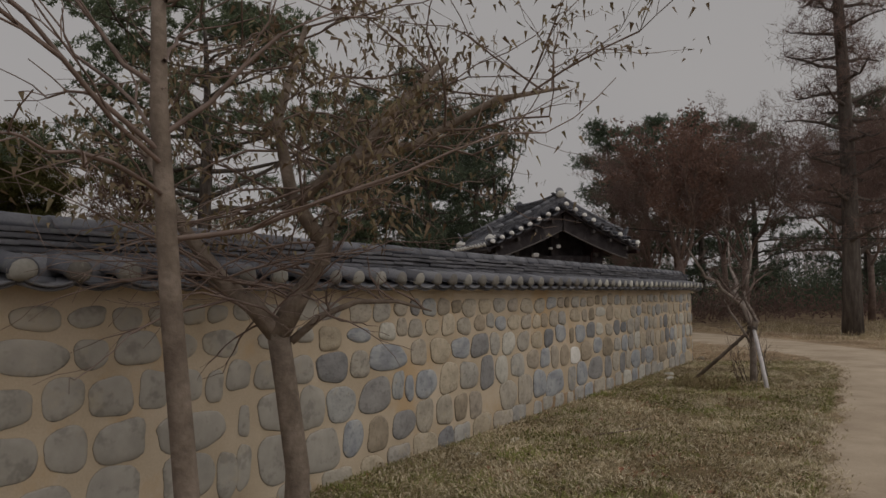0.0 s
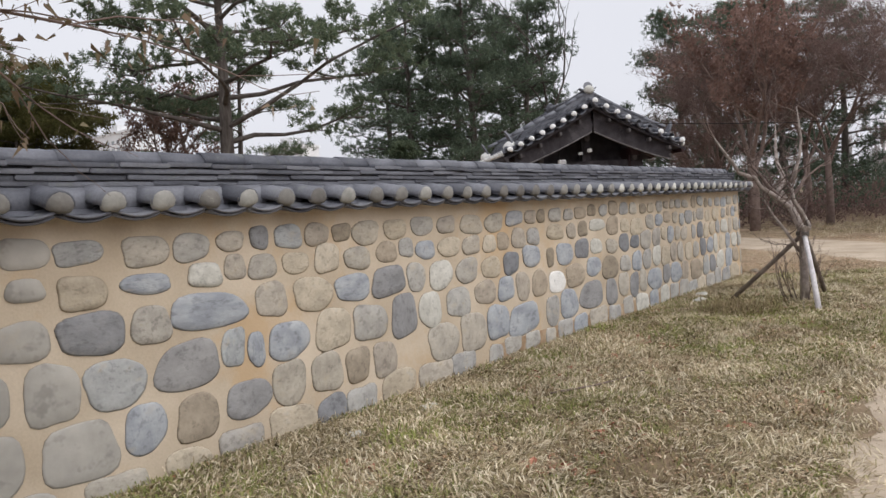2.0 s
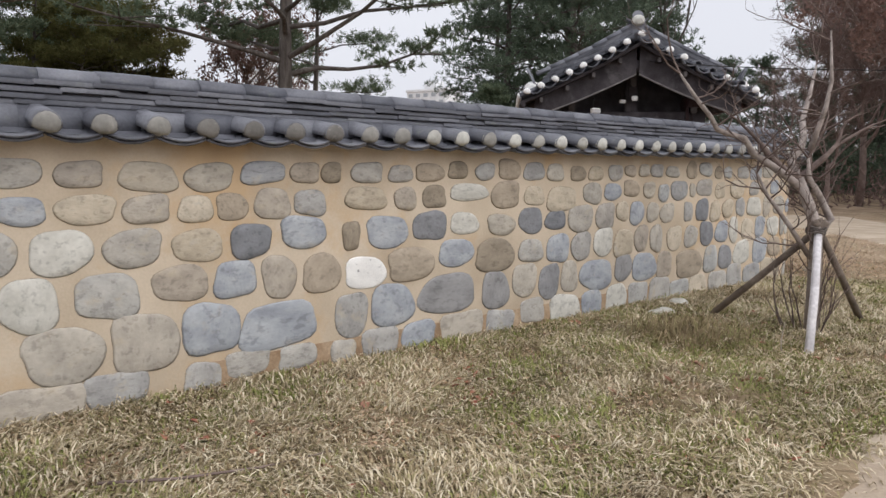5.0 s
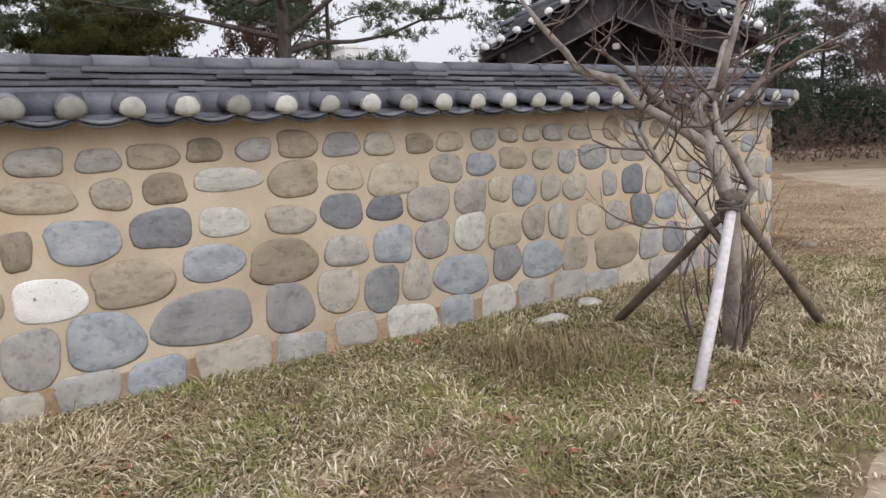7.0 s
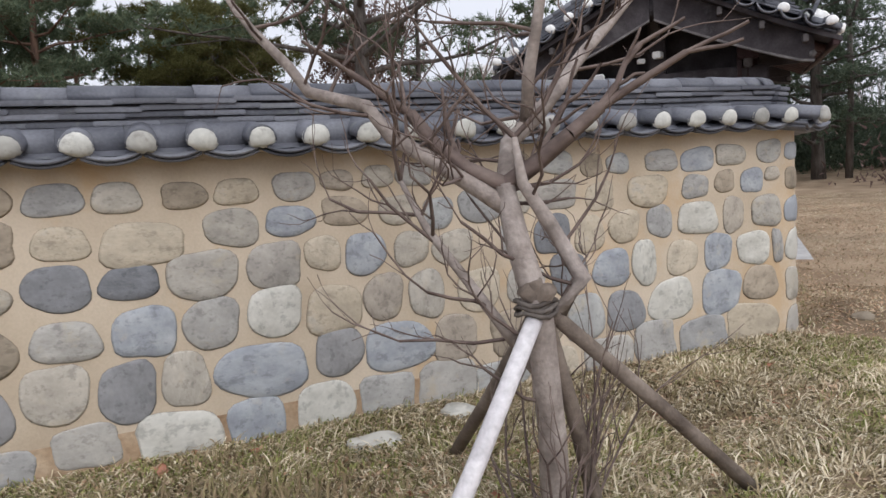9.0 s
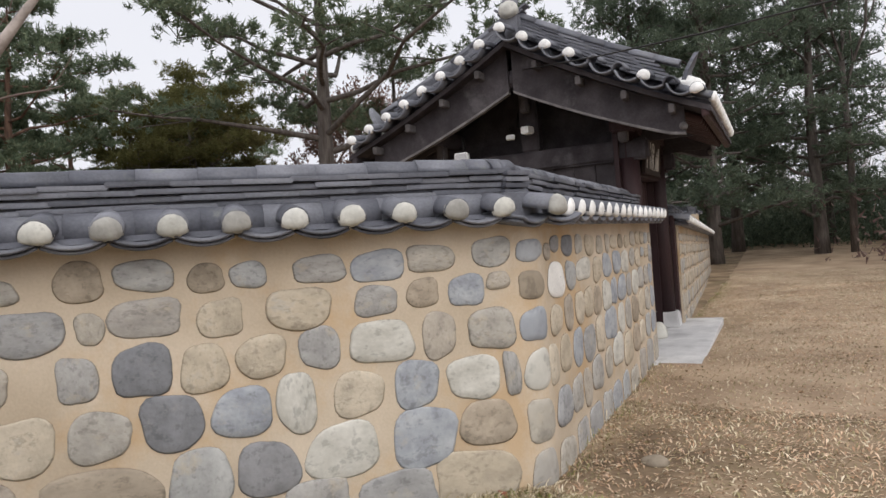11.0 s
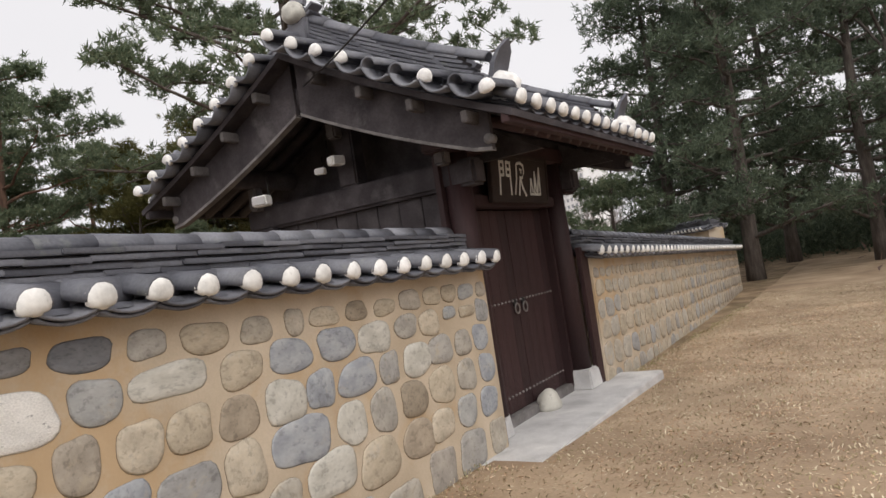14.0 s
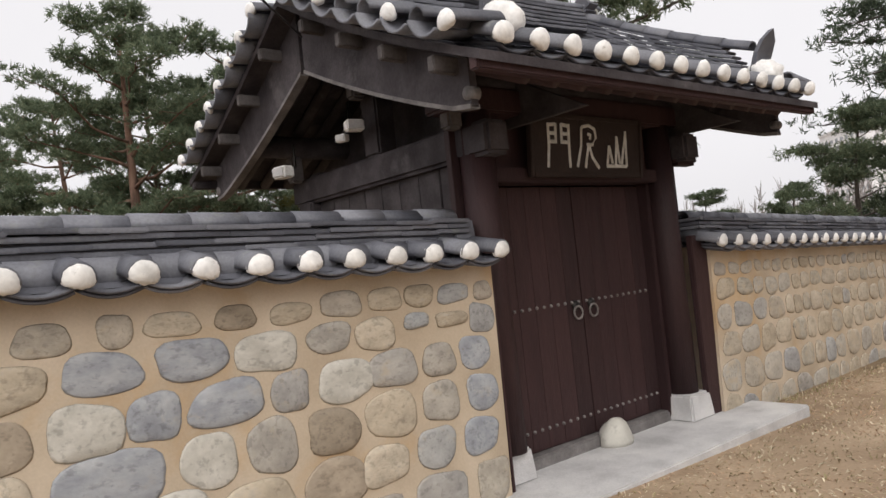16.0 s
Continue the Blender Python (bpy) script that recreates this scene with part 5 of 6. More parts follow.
haze = place(bare_tree("broadleaf_tree", "bare reddish-grey broadleaf tree with fine dense twigs", 8, 10.5, 4, 0.15, M_twig, M_leaf_dull, 17000, (0.30, 0.019)), 12.2, 42.0, 1, 0)
haze["group"] = "bare trees at the wood's edge"
for x, y, s, a in ((16.5, 39, 1.1, 50), (20.5, 36, 1.15, 140), (14.5, 44.5, 1.2, 260), (24.5, 41, 1.2, 300), (18.5, 47, 1.3, 20), (29, 38, 1.2, 200), (24, 32, 1.0, 80), (34, 46, 1.3, 130), (10.2, 38.5, 0.62, 330)):
    again(haze, x, y, s, a)
place(bare_tree("broadleaf_tree", "slim bare tree with a grey-brown trunk", 12, 17, 3, 0.14, M_bark, None, 0, spread=0.38, up=0.35, trunk_share=0.5), 3.5, 47.0, 0.95, 0)
cyp = pine("very tall leafless conical tree with a brown trunk", 14, 24, 0.14, 2.3, 70, M_leaf_dull, M_bark, "cone", 0.36, 26, blade=(0.5, 0.018))
cyp.name = "conical_tree"
place(cyp, 16.2, 28.4, 1, 0)


# dark understorey along the foot of the wood
def understorey(seed, spots, label, material, hgt, n_each):
    rng = np.random.default_rng(seed)
    C, D = [], []
    for x, y, w_ in spots:
        c = rng.normal(0, 1, (n_each, 3)) * np.array([w_, w_ * 0.6, 0])
        z = np.abs(rng.normal(0, 0.45, n_each)) * hgt
        C.append(np.stack([x + c[:, 0], y + c[:, 1], gz(x, y) + z], 1))
        D.append(np.tile([0, 0, 0.8], (n_each, 1)))
    v, f = sprays(np.concatenate(C), np.concatenate(D), 0.34, 0.10, rng, 0.8)
    return tagged(new("undergrowth", mesh_np("undergrowth", v, f, [material])), label, "undergrowth", kind="stuff")


ru = random.Random(77)
understorey(1, [(ru.uniform(-16, 44), ru.uniform(54, 66), 2.2) for _ in range(75)], "dark evergreen undergrowth along the foot of the wood", M_needle_blue, 3.4, 800)
understorey(4, [(ru.uniform(-14, 14), ru.uniform(56, 63), 2.0) for _ in range(46)], "dark evergreen shrubs before the dense pines", M_needle_blue, 3.6, 700)
understorey(2, [(ru.uniform(7, 32), ru.uniform(40, 52), 1.8) for _ in range(24)], "brown leafless brush under the bare trees", M_leaf_dull, 2.0, 260)
understorey(3, [(ru.uniform(-48, -14), ru.uniform(10, 60), 1.6) for _ in range(36)], "low evergreen scrub under the pines", M_needle, 1.5, 500)

# hazy far woods, as one belt; the haze is put into their pale colour
rng = np.random.default_rng(5)
segs, tips = [], []
rb = random.Random(55)
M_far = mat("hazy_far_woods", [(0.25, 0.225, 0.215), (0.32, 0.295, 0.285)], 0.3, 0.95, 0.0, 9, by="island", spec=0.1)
for i in range(620):
    a = radians(rb.uniform(-115, 50))
    R = rb.uniform(105, 150)
    x, y = R * math.sin(a), R * math.cos(a) + 10
    h = rb.uniform(4.5, 9.5)
    segs.append((np.array([x, y, -3.0]), np.array([x + rb.uniform(-0.5, 0.5), y, h]), 0.13, 0.03))
    for k in range(38):
        f = rb.uniform(0.15, 0.95)
        b0 = np.array([x, y, -2 + (h + 2) * f])
        out_ = 2.6 * (1.15 - f)
        segs.append((b0, b0 + np.array([rb.uniform(-out_, out_), rb.uniform(-out_, out_), rb.uniform(0.6, 2.4)]), 0.07, 0.02))
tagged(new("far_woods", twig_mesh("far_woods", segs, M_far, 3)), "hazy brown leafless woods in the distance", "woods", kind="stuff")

# far blocks of flats; distance haze is put into wall and pane colours
M_conc = mat("haze_paled_concrete", [(0.72, 0.72, 0.73), (0.78, 0.78, 0.79)], 0.2, 0.9, 0.0, 3)
M_pane = mat("haze_paled_glass", [(0.34, 0.36, 0.39), (0.42, 0.44, 0.46)], 0.5, 0.25, 0.0, 3, spec=0.5)
win_me = mesh_of(box(-1.1, 1.1, -0.06, 0.06, -0.75, 0.75, 0), [M_pane], False, "window")


def flats(x, y, w_, h_, turn):
    ob = empty("apartment_block", pose(x, y, -3, 0, 0, turn), "tall pale block of flats beyond the trees", "building", group="blocks of flats")
    part("wall", box(-w_ / 2, w_ / 2, -6, 6, 0, h_, 0), M_conc, ob, smooth=False)
    part("roof", box(-w_ / 2 - 0.4, w_ / 2 + 0.4, -6.4, 6.4, h_, h_ + 1.0, 0), M_conc, ob, smooth=False)
    part("lift_house", box(-3, 3, -3, 3, h_ + 1.0, h_ + 4.5, 0), M_conc, ob, smooth=False)
    nx = int(w_ / 4)
    for j in range(int(h_ / 3) - 2):
        for i in range(nx):
            put("window", win_me, ob, m=pose(-w_ / 2 + (i + 0.5) * w_ / nx, -6.02, 7.5 + 3 * j))


flats(-169, 297, 36, 44, -30)
flats(-94, 298, 20, 33, -18)


# ---------------- ground ----------------
def graded(lo, hi, step, far):
    out = list(np.arange(lo, hi + 1e-6, step))
    s, a, b = step, lo, hi
    left, right = [], []
    while a > -far:
        s *= 1.35
        a -= s
        b += s
        left.append(a)
        right.append(b)
    return left[::-1] + out + right


M_ground = mat("dry_winter_lawn", [(0.134, 0.092, 0.057), (0.236, 0.169, 0.107), (0.339, 0.251, 0.164)], 1.3, 0.95, 0.6, 26, coords="World", wear=((0.14, 0.12, 0.06), 0.8, 0.54, 0.5))
M_sand = mat("sandy_path", [(0.42, 0.33, 0.245), (0.48, 0.39, 0.295), (0.53, 0.44, 0.34)], 1.2, 0.95, 0.4, 60, coords="World", grain=0.4, wear=((0.36, 0.28, 0.20), 2.2, 0.56, 0.5))
M_straw = mat("straw_grass", [(0.263, 0.200, 0.116), (0.536, 0.441, 0.299), (0.745, 0.656, 0.493), (0.399, 0.315, 0.194), (0.189, 0.147, 0.079), (0.347, 0.304, 0.158)], 0.8, 0.9, 0.0, 9, by="island", spec=0.2, coords="World")
M_green = mat("green_grass", [(0.16, 0.18, 0.055), (0.25, 0.26, 0.085), (0.34, 0.33, 0.13)], 0.8, 0.9, 0.0, 9, by="island", spec=0.2, coords="World")
M_litter = mat("brown_leaf_litter", [(0.36, 0.21, 0.125), (0.54, 0.37, 0.24), (0.66, 0.50, 0.36), (0.22, 0.135, 0.085)], 0.8, 0.9, 0.0, 9, by="island", spec=0.2, coords="World")


def bumps(x, y):
    return 0.03 * noise.noise((x * 0.4, y * 0.4, 0)) if -6 <= x <= 18 and -4 <= y <= 45 else 0.0


gx, gy = graded(-6, 18, 0.5, 700), graded(-4, 45, 0.5, 700)
bm = bmesh.new()
grid = [[bm.verts.new((x, y, gz(x, y) + bumps(x, y))) for x in gx] for y in gy]
for j in range(len(gy) - 1):
    for i in range(len(gx) - 1):
        bm.faces.new((grid[j][i], grid[j][i + 1], grid[j + 1][i + 1], grid[j + 1][i]))
ground = tagged(part("ground", bm, M_ground, None), "dry straw-coloured winter lawn with green patches", "ground", kind="structure")

# sandy path: its left edge and width along the way
PATH = [(0.6, -4.0, 2.4), (1.1, 0.0, 2.4), (2.0, 3.9, 2.4), (2.95, 5.7, 2.5), (4.0, 7.7, 2.6), (5.1, 9.5, 2.6), (6.6, 12.2, 2.6), (8.1, 15.0, 2.6), (8.9, 18.5, 2.8), (8.6, 22.0, 3.4), (7.9, 26.0, 4.0), (7.0, 30.0, 4.2), (6.2, 35.0, 4.2)]
bm = bmesh.new()
strip = []
for i in range(len(PATH) - 1):
    for k in range(20):
        f = k / 20
        p0_, p1_ = PATH[max(i - 1, 0)], PATH[i]
        p2_, p3_ = PATH[i + 1], PATH[min(i + 2, len(PATH) - 1)]
        c = [0.5 * (2 * b + (c2 - a) * f + (2 * a - 5 * b + 4 * c2 - d2) * f * f + (3 * b - a - 3 * c2 + d2) * f ** 3) for a, b, c2, d2 in zip(p0_, p1_, p2_, p3_)]
        strip.append(c)
rows_ = []
for i, (x, y, w_) in enumerate(strip):
    nx, ny = (strip[min(i + 1, len(strip) - 1)][0] - strip[max(i - 1, 0)][0], strip[min(i + 1, len(strip) - 1)][1] - strip[max(i - 1, 0)][1])
    l_ = math.hypot(nx, ny)
    rx, ry = ny / l_, -nx / l_
    e0, e1 = 0.22 * noise.noise((i * 0.17, 0, 3)) + 0.06 * noise.noise((i * 0.5, 5, 3)), 0.12 * noise.noise((i * 0.17, 9, 3))
    rows_.append([bm.verts.new((x + rx * q, y + ry * q, gz(x + rx * q, y + ry * q) + bumps(x + rx * q, y + ry * q) + 0.012 - 0.03 * (q <= e0 or q >= w_ + e1))) for q in (e0, e0 + 0.12, w_ * 0.3, w_ * 0.5, w_ * 0.7, w_ + e1 - 0.12, w_ + e1)])
for a_, b_ in zip(rows_, rows_[1:]):
    for k in range(6):
        bm.faces.new((a_[k], a_[k + 1], b_[k + 1], b_[k]))
tagged(part("path", bm, M_sand, None), "trodden sandy footpath with ragged grassy edges", "path", kind="structure")
M_yard = mat("trodden_tan_earth", [(0.27, 0.19, 0.125), (0.355, 0.26, 0.175), (0.43, 0.325, 0.225)], 0.9, 0.95, 0.5, 40, coords="World", grain=0.5, wear=((0.24, 0.16, 0.10), 1.6, 0.55, 0.6))
bm = bmesh.new()
rows_ = []
for j in range(70):
    row = []
    for i in range(26):
        y = 18.6 + 0.5 * j
        x0 = 5.777 - (y - 16.64) * 0.226 + 0.06
        x = x0 + 0.5 * i
        y += 0.9 * noise.noise((x * 0.5, 3, 7)) * (j == 0)
        edge = j == 0 or i == 25 or j == 69
        row.append(bm.verts.new((x, y, gz(x, y) + bumps(x, y) + (-0.02 if edge else 0.007))))
    rows_.append(row)
for a_, b_ in zip(rows_, rows_[1:]):
    for k in range(25):
        bm.faces.new((a_[k], a_[k + 1], b_[k + 1], b_[k]))
tagged(part("yard", bm, M_yard, None), "trodden tan earth yard before the gate, strewn with litter", "ground", kind="structure")
PATH_A = np.array([(x, y, w_) for x, y, w_ in strip])


def off_path(x, y):
    """Metres to the left of the path's left edge, negative on it, large beyond its other side."""
    ex = np.interp(y, PATH_A[:, 1], PATH_A[:, 0])
    wd = np.interp(y, PATH_A[:, 1], PATH_A[:, 2])
    left = ex - x
    return np.where(left < 0, np.maximum(left, x - ex - wd * 1.13), left)


def behind_wall(x, y):
    va = (x - 5.777) * 0.8455 - (y - 16.64) * 0.534
    vb = (x - 5.777) * 0.9754 + (y - 16.64) * 0.2205
    ub = -(x - 5.777) * 0.2205 + (y - 16.64) * 0.9754
    on_slab = (ub > 4.1) & (ub < 8.2) & (vb < 0.58)
    return (va < 0.0) & (vb < 0.01) | (va < 0.01) & (y < 16.6) | (vb < 0.01) & (y >= 16.6) | on_slab


GZV = np.vectorize(gz)
BUMPV = np.vectorize(bumps)


def patch(x, y, scale, seed):
    return np.array([noise.noise((a * scale + seed, b * scale, seed * 1.7)) for a, b in zip(x, y)])


def blades(name, label, material, n, area, seed, length, width, flat, keep):
    """Grass or litter as bent thin triangles lying in tangles."""
    rng = np.random.default_rng(seed)
    y = rng.uniform(area[2], area[3], n)
    if area[0] is None:
        x = np.interp(y, PATH_A[:, 1], PATH_A[:, 0]) + 0.3 - rng.uniform(0, area[1], n)
    else:
        x = rng.uniform(area[0], area[1], n)
    k = keep(x, y, rng) & ~behind_wall(x, y)
    x, y = x[k], y[k]
    n = len(x)
    z = GZV(x, y) + BUMPV(x, y) - 0.004
    sw = patch(x, y, 1.1, seed) * 7 + rng.normal(0, 0.75, n)
    dx, dy = np.cos(sw), np.sin(sw)
    ln = length * rng.uniform(0.45, 1.35, n)
    el = rng.uniform(flat[0], flat[1], n)
    hx, hz = ln * np.cos(el), ln * np.sin(el)
    wd = width * rng.uniform(0.6, 1.4, n)
    V = np.empty((n, 4, 3))
    side = np.stack([-dy * wd, dx * wd, 0 * wd], 1)
    mid = np.stack([x + dx * hx * 0.45, y + dy * hx * 0.45, z + hz * 0.75], 1)
    V[:, 0] = np.stack([x, y, z], 1)
    V[:, 1] = mid - side
    V[:, 2] = np.stack([x + dx * hx, y + dy * hx, z + hz * rng.uniform(0.3, 1.1, n)], 1)
    V[:, 3] = mid + side
    F = np.arange(n * 4).reshape(n, 4).tolist()
    return tagged(new(name, mesh_np(name, V.reshape(-1, 3), F, [material])), label, "grass" if "grass" in name else "leaves", kind="stuff")


near = (None, 4.6, 2.6, 16.5)
far_ = (-3.0, 15.0, 16.0, 42.0)
blades("dry_grass", "matted straw-coloured dry grass", M_straw, 300000, near, 1, 0.105, 0.0042, (0.03, 0.70), lambda x, y, r: (off_path(x, y) + r.normal(0, 0.2, len(x)) > 0) & (patch(x, y, 0.9, 2) * 0.6 + patch(x, y, 5.0, 6) * 0.7 + r.normal(0, 0.16, len(x)) > -0.18))
blades("green_grass", "low green winter grass in patches", M_green, 230000, near, 2, 0.060, 0.0038, (0.3, 1.2), lambda x, y, r: (off_path(x, y) + r.normal(0, 0.05, len(x)) > 0.02) & (patch(x, y, 0.7, 9) * 0.8 + patch(x, y, 4.0, 4) * 0.6 + r.normal(0, 0.12, len(x)) > 0.02))
blades("tall_grass", "longer pale dry grass tufts", M_straw, 90000, near, 3, 0.14, 0.0034, (0.1, 0.75), lambda x, y, r: (off_path(x, y) > 0.15) & (patch(x, y, 3.0, 15) + r.normal(0, 0.08, len(x)) > 0.22))
blades("leaf_litter", "curled brown leaves and leaf crumbs in the grass", M_litter, 70000, near, 16, 0.045, 0.011, (0.0, 0.8), lambda x, y, r: (off_path(x, y) > 0.05) & (patch(x, y, 1.6, 33) + r.normal(0, 0.25, len(x)) > 0.10))
M_leaf_red = mat("reddish_fallen_leaves", [(0.30, 0.11, 0.075), (0.40, 0.17, 0.11), (0.34, 0.20, 0.14)], 0.8, 0.8, 0.0, 9, by="island", spec=0.3, coords="World")
blades("red_fallen_leaves", "reddish-brown broad leaves lying in the grass", M_leaf_red, 1500, near, 18, 0.085, 0.026, (0.15, 0.6), lambda x, y, r: (off_path(x, y) > 0.1) & (patch(x, y, 1.3, 37) + r.normal(0, 0.1, len(x)) > 0.12))
blades("far_side_grass", "dry grass on the far side of the path", M_straw, 60000, (4.0, 13.0, 3.0, 18.0), 13, 0.10, 0.0040, (0.1, 0.7), lambda x, y, r: (off_path(x, y) + r.normal(0, 0.2, len(x)) > 0) & (x > np.interp(y, PATH_A[:, 1], PATH_A[:, 0]) + 1))
blades("yard_grass", "short brown dead grass and litter before the gate", M_litter, 230000, (-1.0, 13.5, 15.5, 34.0), 4, 0.055, 0.0055, (0.05, 0.6), lambda x, y, r: (off_path(x, y) + r.normal(0, 0.3, len(x)) > 0) & (patch(x, y, 0.8, 21) * 0.7 + patch(x, y, 4.0, 27) * 0.5 + r.normal(0, 0.15, len(x)) > -0.12))
blades("yard_straw_grass", "short straw-coloured grass before the gate", M_straw, 190000, (-1.0, 13.5, 15.5, 38.0), 5, 0.06, 0.0056, (0.05, 0.7), lambda x, y, r: off_path(x, y) + r.normal(0, 0.3, len(x)) > 0)
blades("fallen_leaves", "scattered curled brown fallen leaves", M_litter, 5200, (-2.5, 12.5, 3.5, 30.0), 6, 0.065, 0.018, (0.0, 0.5), lambda x, y, r: (off_path(x, y) > -0.2) & (patch(x, y, 0.8, 31) + r.normal(0, 0.2, len(x)) > 0.0))


def wall_side(x, y):
    """Metres out from the nearest wall face."""
    va = (x - 5.777) * 0.8455 - (y - 16.64) * 0.534
    vb = (x - 5.777) * 0.9754 + (y - 16.64) * 0.2205
    return np.where(y < 16.6, va, vb)


blades("wall_foot_grass", "unmown green and straw grass along the wall's foot", M_green, 190000, (-3.0, 7.5, 4.0, 34.0), 8, 0.085, 0.0030, (0.4, 1.3), lambda x, y, r: (wall_side(x, y) < np.abs(r.normal(0, 0.16, len(x)))) & (patch(x, y, 1.6, 41) + r.normal(0, 0.2, len(x)) > -0.05))
blades("wall_foot_straw_grass", "dry grass leaning on the wall's foot", M_straw, 190000, (-3.0, 7.5, 4.0, 34.0), 9, 0.10, 0.0028, (0.3, 1.3), lambda x, y, r: wall_side(x, y) < np.abs(r.normal(0, 0.13, len(x))))
blades("meadow_grass", "tall pale straw meadow beyond the path", M_straw, 90000, (8.0, 26.0, 10.0, 40.0), 7, 0.22, 0.006, (0.4, 1.3), lambda x, y, r: (off_path(x, y) > 0.3) & (x > 9.5 + 0.12 * (y - 12)) & (patch(x, y, 0.35, 12) + r.normal(0, 0.15, len(x)) > -0.1))
M_dead = mat("dark_dead_grass", [(0.176, 0.128, 0.074), (0.270, 0.203, 0.121), (0.216, 0.189, 0.088), (0.351, 0.257, 0.162)], 0.8, 0.9, 0.0, 9, by="island", spec=0.2, coords="World")
blades("dead_grass", "dark brown dead grass between the straw", M_dead, 100000, near, 51, 0.075, 0.0045, (0.05, 0.9), lambda x, y, r: (off_path(x, y) > 0.1) & (patch(x, y, 0.9, 2) * 0.6 + patch(x, y, 5.0, 6) * 0.7 + r.normal(0, 0.16, len(x)) < 0.0))
blades("dead_grass", "dark matted dead grass along the wall", M_dead, 110000, (-0.8, 5.8, 6.5, 16.0), 53, 0.07, 0.0055, (0.05, 0.9), lambda x, y, r: (wall_side(x, y) < 0.6 + np.abs(r.normal(0, 0.6, len(x)))) & (patch(x, y, 1.7, 58) + r.normal(0, 0.25, len(x)) > -0.15))
blades("wall_leaf_litter", "brown leaf litter and torn leaves along the wall", M_litter, 60000, (-0.5, 5.6, 8.0, 16.0), 52, 0.055, 0.010, (0.0, 0.7), lambda x, y, r: (wall_side(x, y) < 0.9 + np.abs(r.normal(0, 0.7, len(x)))) & (patch(x, y, 1.3, 55) + r.normal(0, 0.2, len(x)) > -0.02))


def spot(cx, cy, radius):
    return lambda x, y, r: np.hypot(x - cx, y - cy) < np.abs(r.normal(0, radius * 0.6, len(x)))


for k, (x, y) in enumerate(((1.67, 6.28), (1.94, 8.67), (2.05, 6.95), (2.88, 10.13), (3.05, 9.85), (5.14, 14.41))):
    blades("fallen_leaves", "heap of reddish-brown broad leaves in the grass", M_leaf_red, 260 if k < 5 else 40, (x - 0.35, x + 0.35, y - 0.3, y + 0.3), 60 + k, 0.085, 0.024, (0.1, 0.7), spot(x, y, 0.22))
for k, (x, y) in enumerate(((0.72, 6.95), (1.82, 9.41), (3.49, 9.58), (2.37, 11.08), (1.1, 7.9), (3.2, 10.6))):
    blades("green_grass", "fresh green weed clump in the dry lawn", M_green, 2600, (x - 0.5, x + 0.5, y - 0.5, y + 0.5), 70 + k, 0.09, 0.006, (0.3, 1.3), spot(x, y, 0.32))
blades("tall_grass", "grey-green tuft of long grass near the props", M_dead, 5000, (3.7, 5.0, 11.5, 12.7), 80, 0.20, 0.0045, (0.4, 1.3), spot(4.36, 12.07, 0.5))


# ---------------- small things on the lawn ----------------
def rock(x, y, sx, sy, sz, seed, turn, material, label):
    bm = bmesh.new()
    bmesh.ops.create_icosphere(bm, subdivisions=3, radius=1)
    for v in bm.verts:
        k = 1 + 0.25 * noise.noise(v.co * 1.3 + Vector((seed, 0, 0))) + 0.08 * noise.noise(v.co * 4 + Vector((0, seed, 0)))
        v.co = Vector((v.co.x * sx, v.co.y * sy, v.co.z * sz)) * k
    return tagged(part("stone", bm, material, None, m=pose(x, y, gz(x, y) + sz * 0.25, 0, 0, turn)), label, "stone", "loose stones on the lawn")


rock(4.15, 13.15, 0.17, 0.10, 0.055, 3, 50, M_stone_pale, "flat pale broken stone lying in the grass")
rock(4.30, 13.75, 0.12, 0.10, 0.06, 5, 10, M_stone_pale, "small pale stone by the wall's foot")
rock(0.75, 7.75, 0.11, 0.06, 0.04, 7, 20, M_stone_pale, "small pale stone by the wall's foot")
rock(0.30, 7.05, 0.10, 0.08, 0.04, 9, 70, M_stone_pale, "small pale stone by the wall's foot")
rock(6.2, 17.3, 0.09, 0.07, 0.05, 11, 0, M_stone_brown, "small brown stone by the wall's foot")

M_limb_dry = mat("bleached_stalk", [(0.30, 0.25, 0.20), (0.40, 0.34, 0.28)], 10, 0.9, 0.2, 40)
twig_pts = [(1.72, 7.98), (2.06, 8.13), (2.34, 8.38), (2.58, 8.65)]
tagged(part("fallen_twig", tube([(x, y, gz(x, y) + bumps(x, y) + 0.035 + 0.01 * (k % 2)) for k, (x, y) in enumerate(twig_pts)], [0.008, 0.007, 0.006, 0.003], 6), M_twig, None), "thin brown twig lying in the grass", "twig")
stem = [(5.10, 11.73, -0.05), (5.09, 11.74, 0.12), (5.11, 11.75, 0.27)]
tagged(part("dry_stalk", tube([(x, y, gz(x, y) + h) for x, y, h in stem], [0.006, 0.005, 0.003], 6), M_limb_dry, None), "single dry stalk standing in the grass", "stalk")

# ---------------- the staked tree ----------------
ST = (5.45, 12.72)
KNOT = Vector((5.47, 12.66, 0.72))
staked = empty("staked_tree", pose(ST[0], ST[1], gz(*ST)), "leafless young tree with pale twisting limbs, tied to props", "tree")
zo = gz(*ST)


def rel(p):
    return (p[0] - ST[0], p[1] - ST[1], p[2] - zo)


M_limb = mat("pale_smooth_bark", [(0.20, 0.165, 0.145), (0.29, 0.245, 0.22), (0.37, 0.32, 0.29)], 10, 0.85, 0.4, 50)
M_twig_dark = mat("dark_brown_twigs", [(0.095, 0.068, 0.060), (0.15, 0.112, 0.098), (0.20, 0.155, 0.135)], 6, 0.95, 0.2, 30)
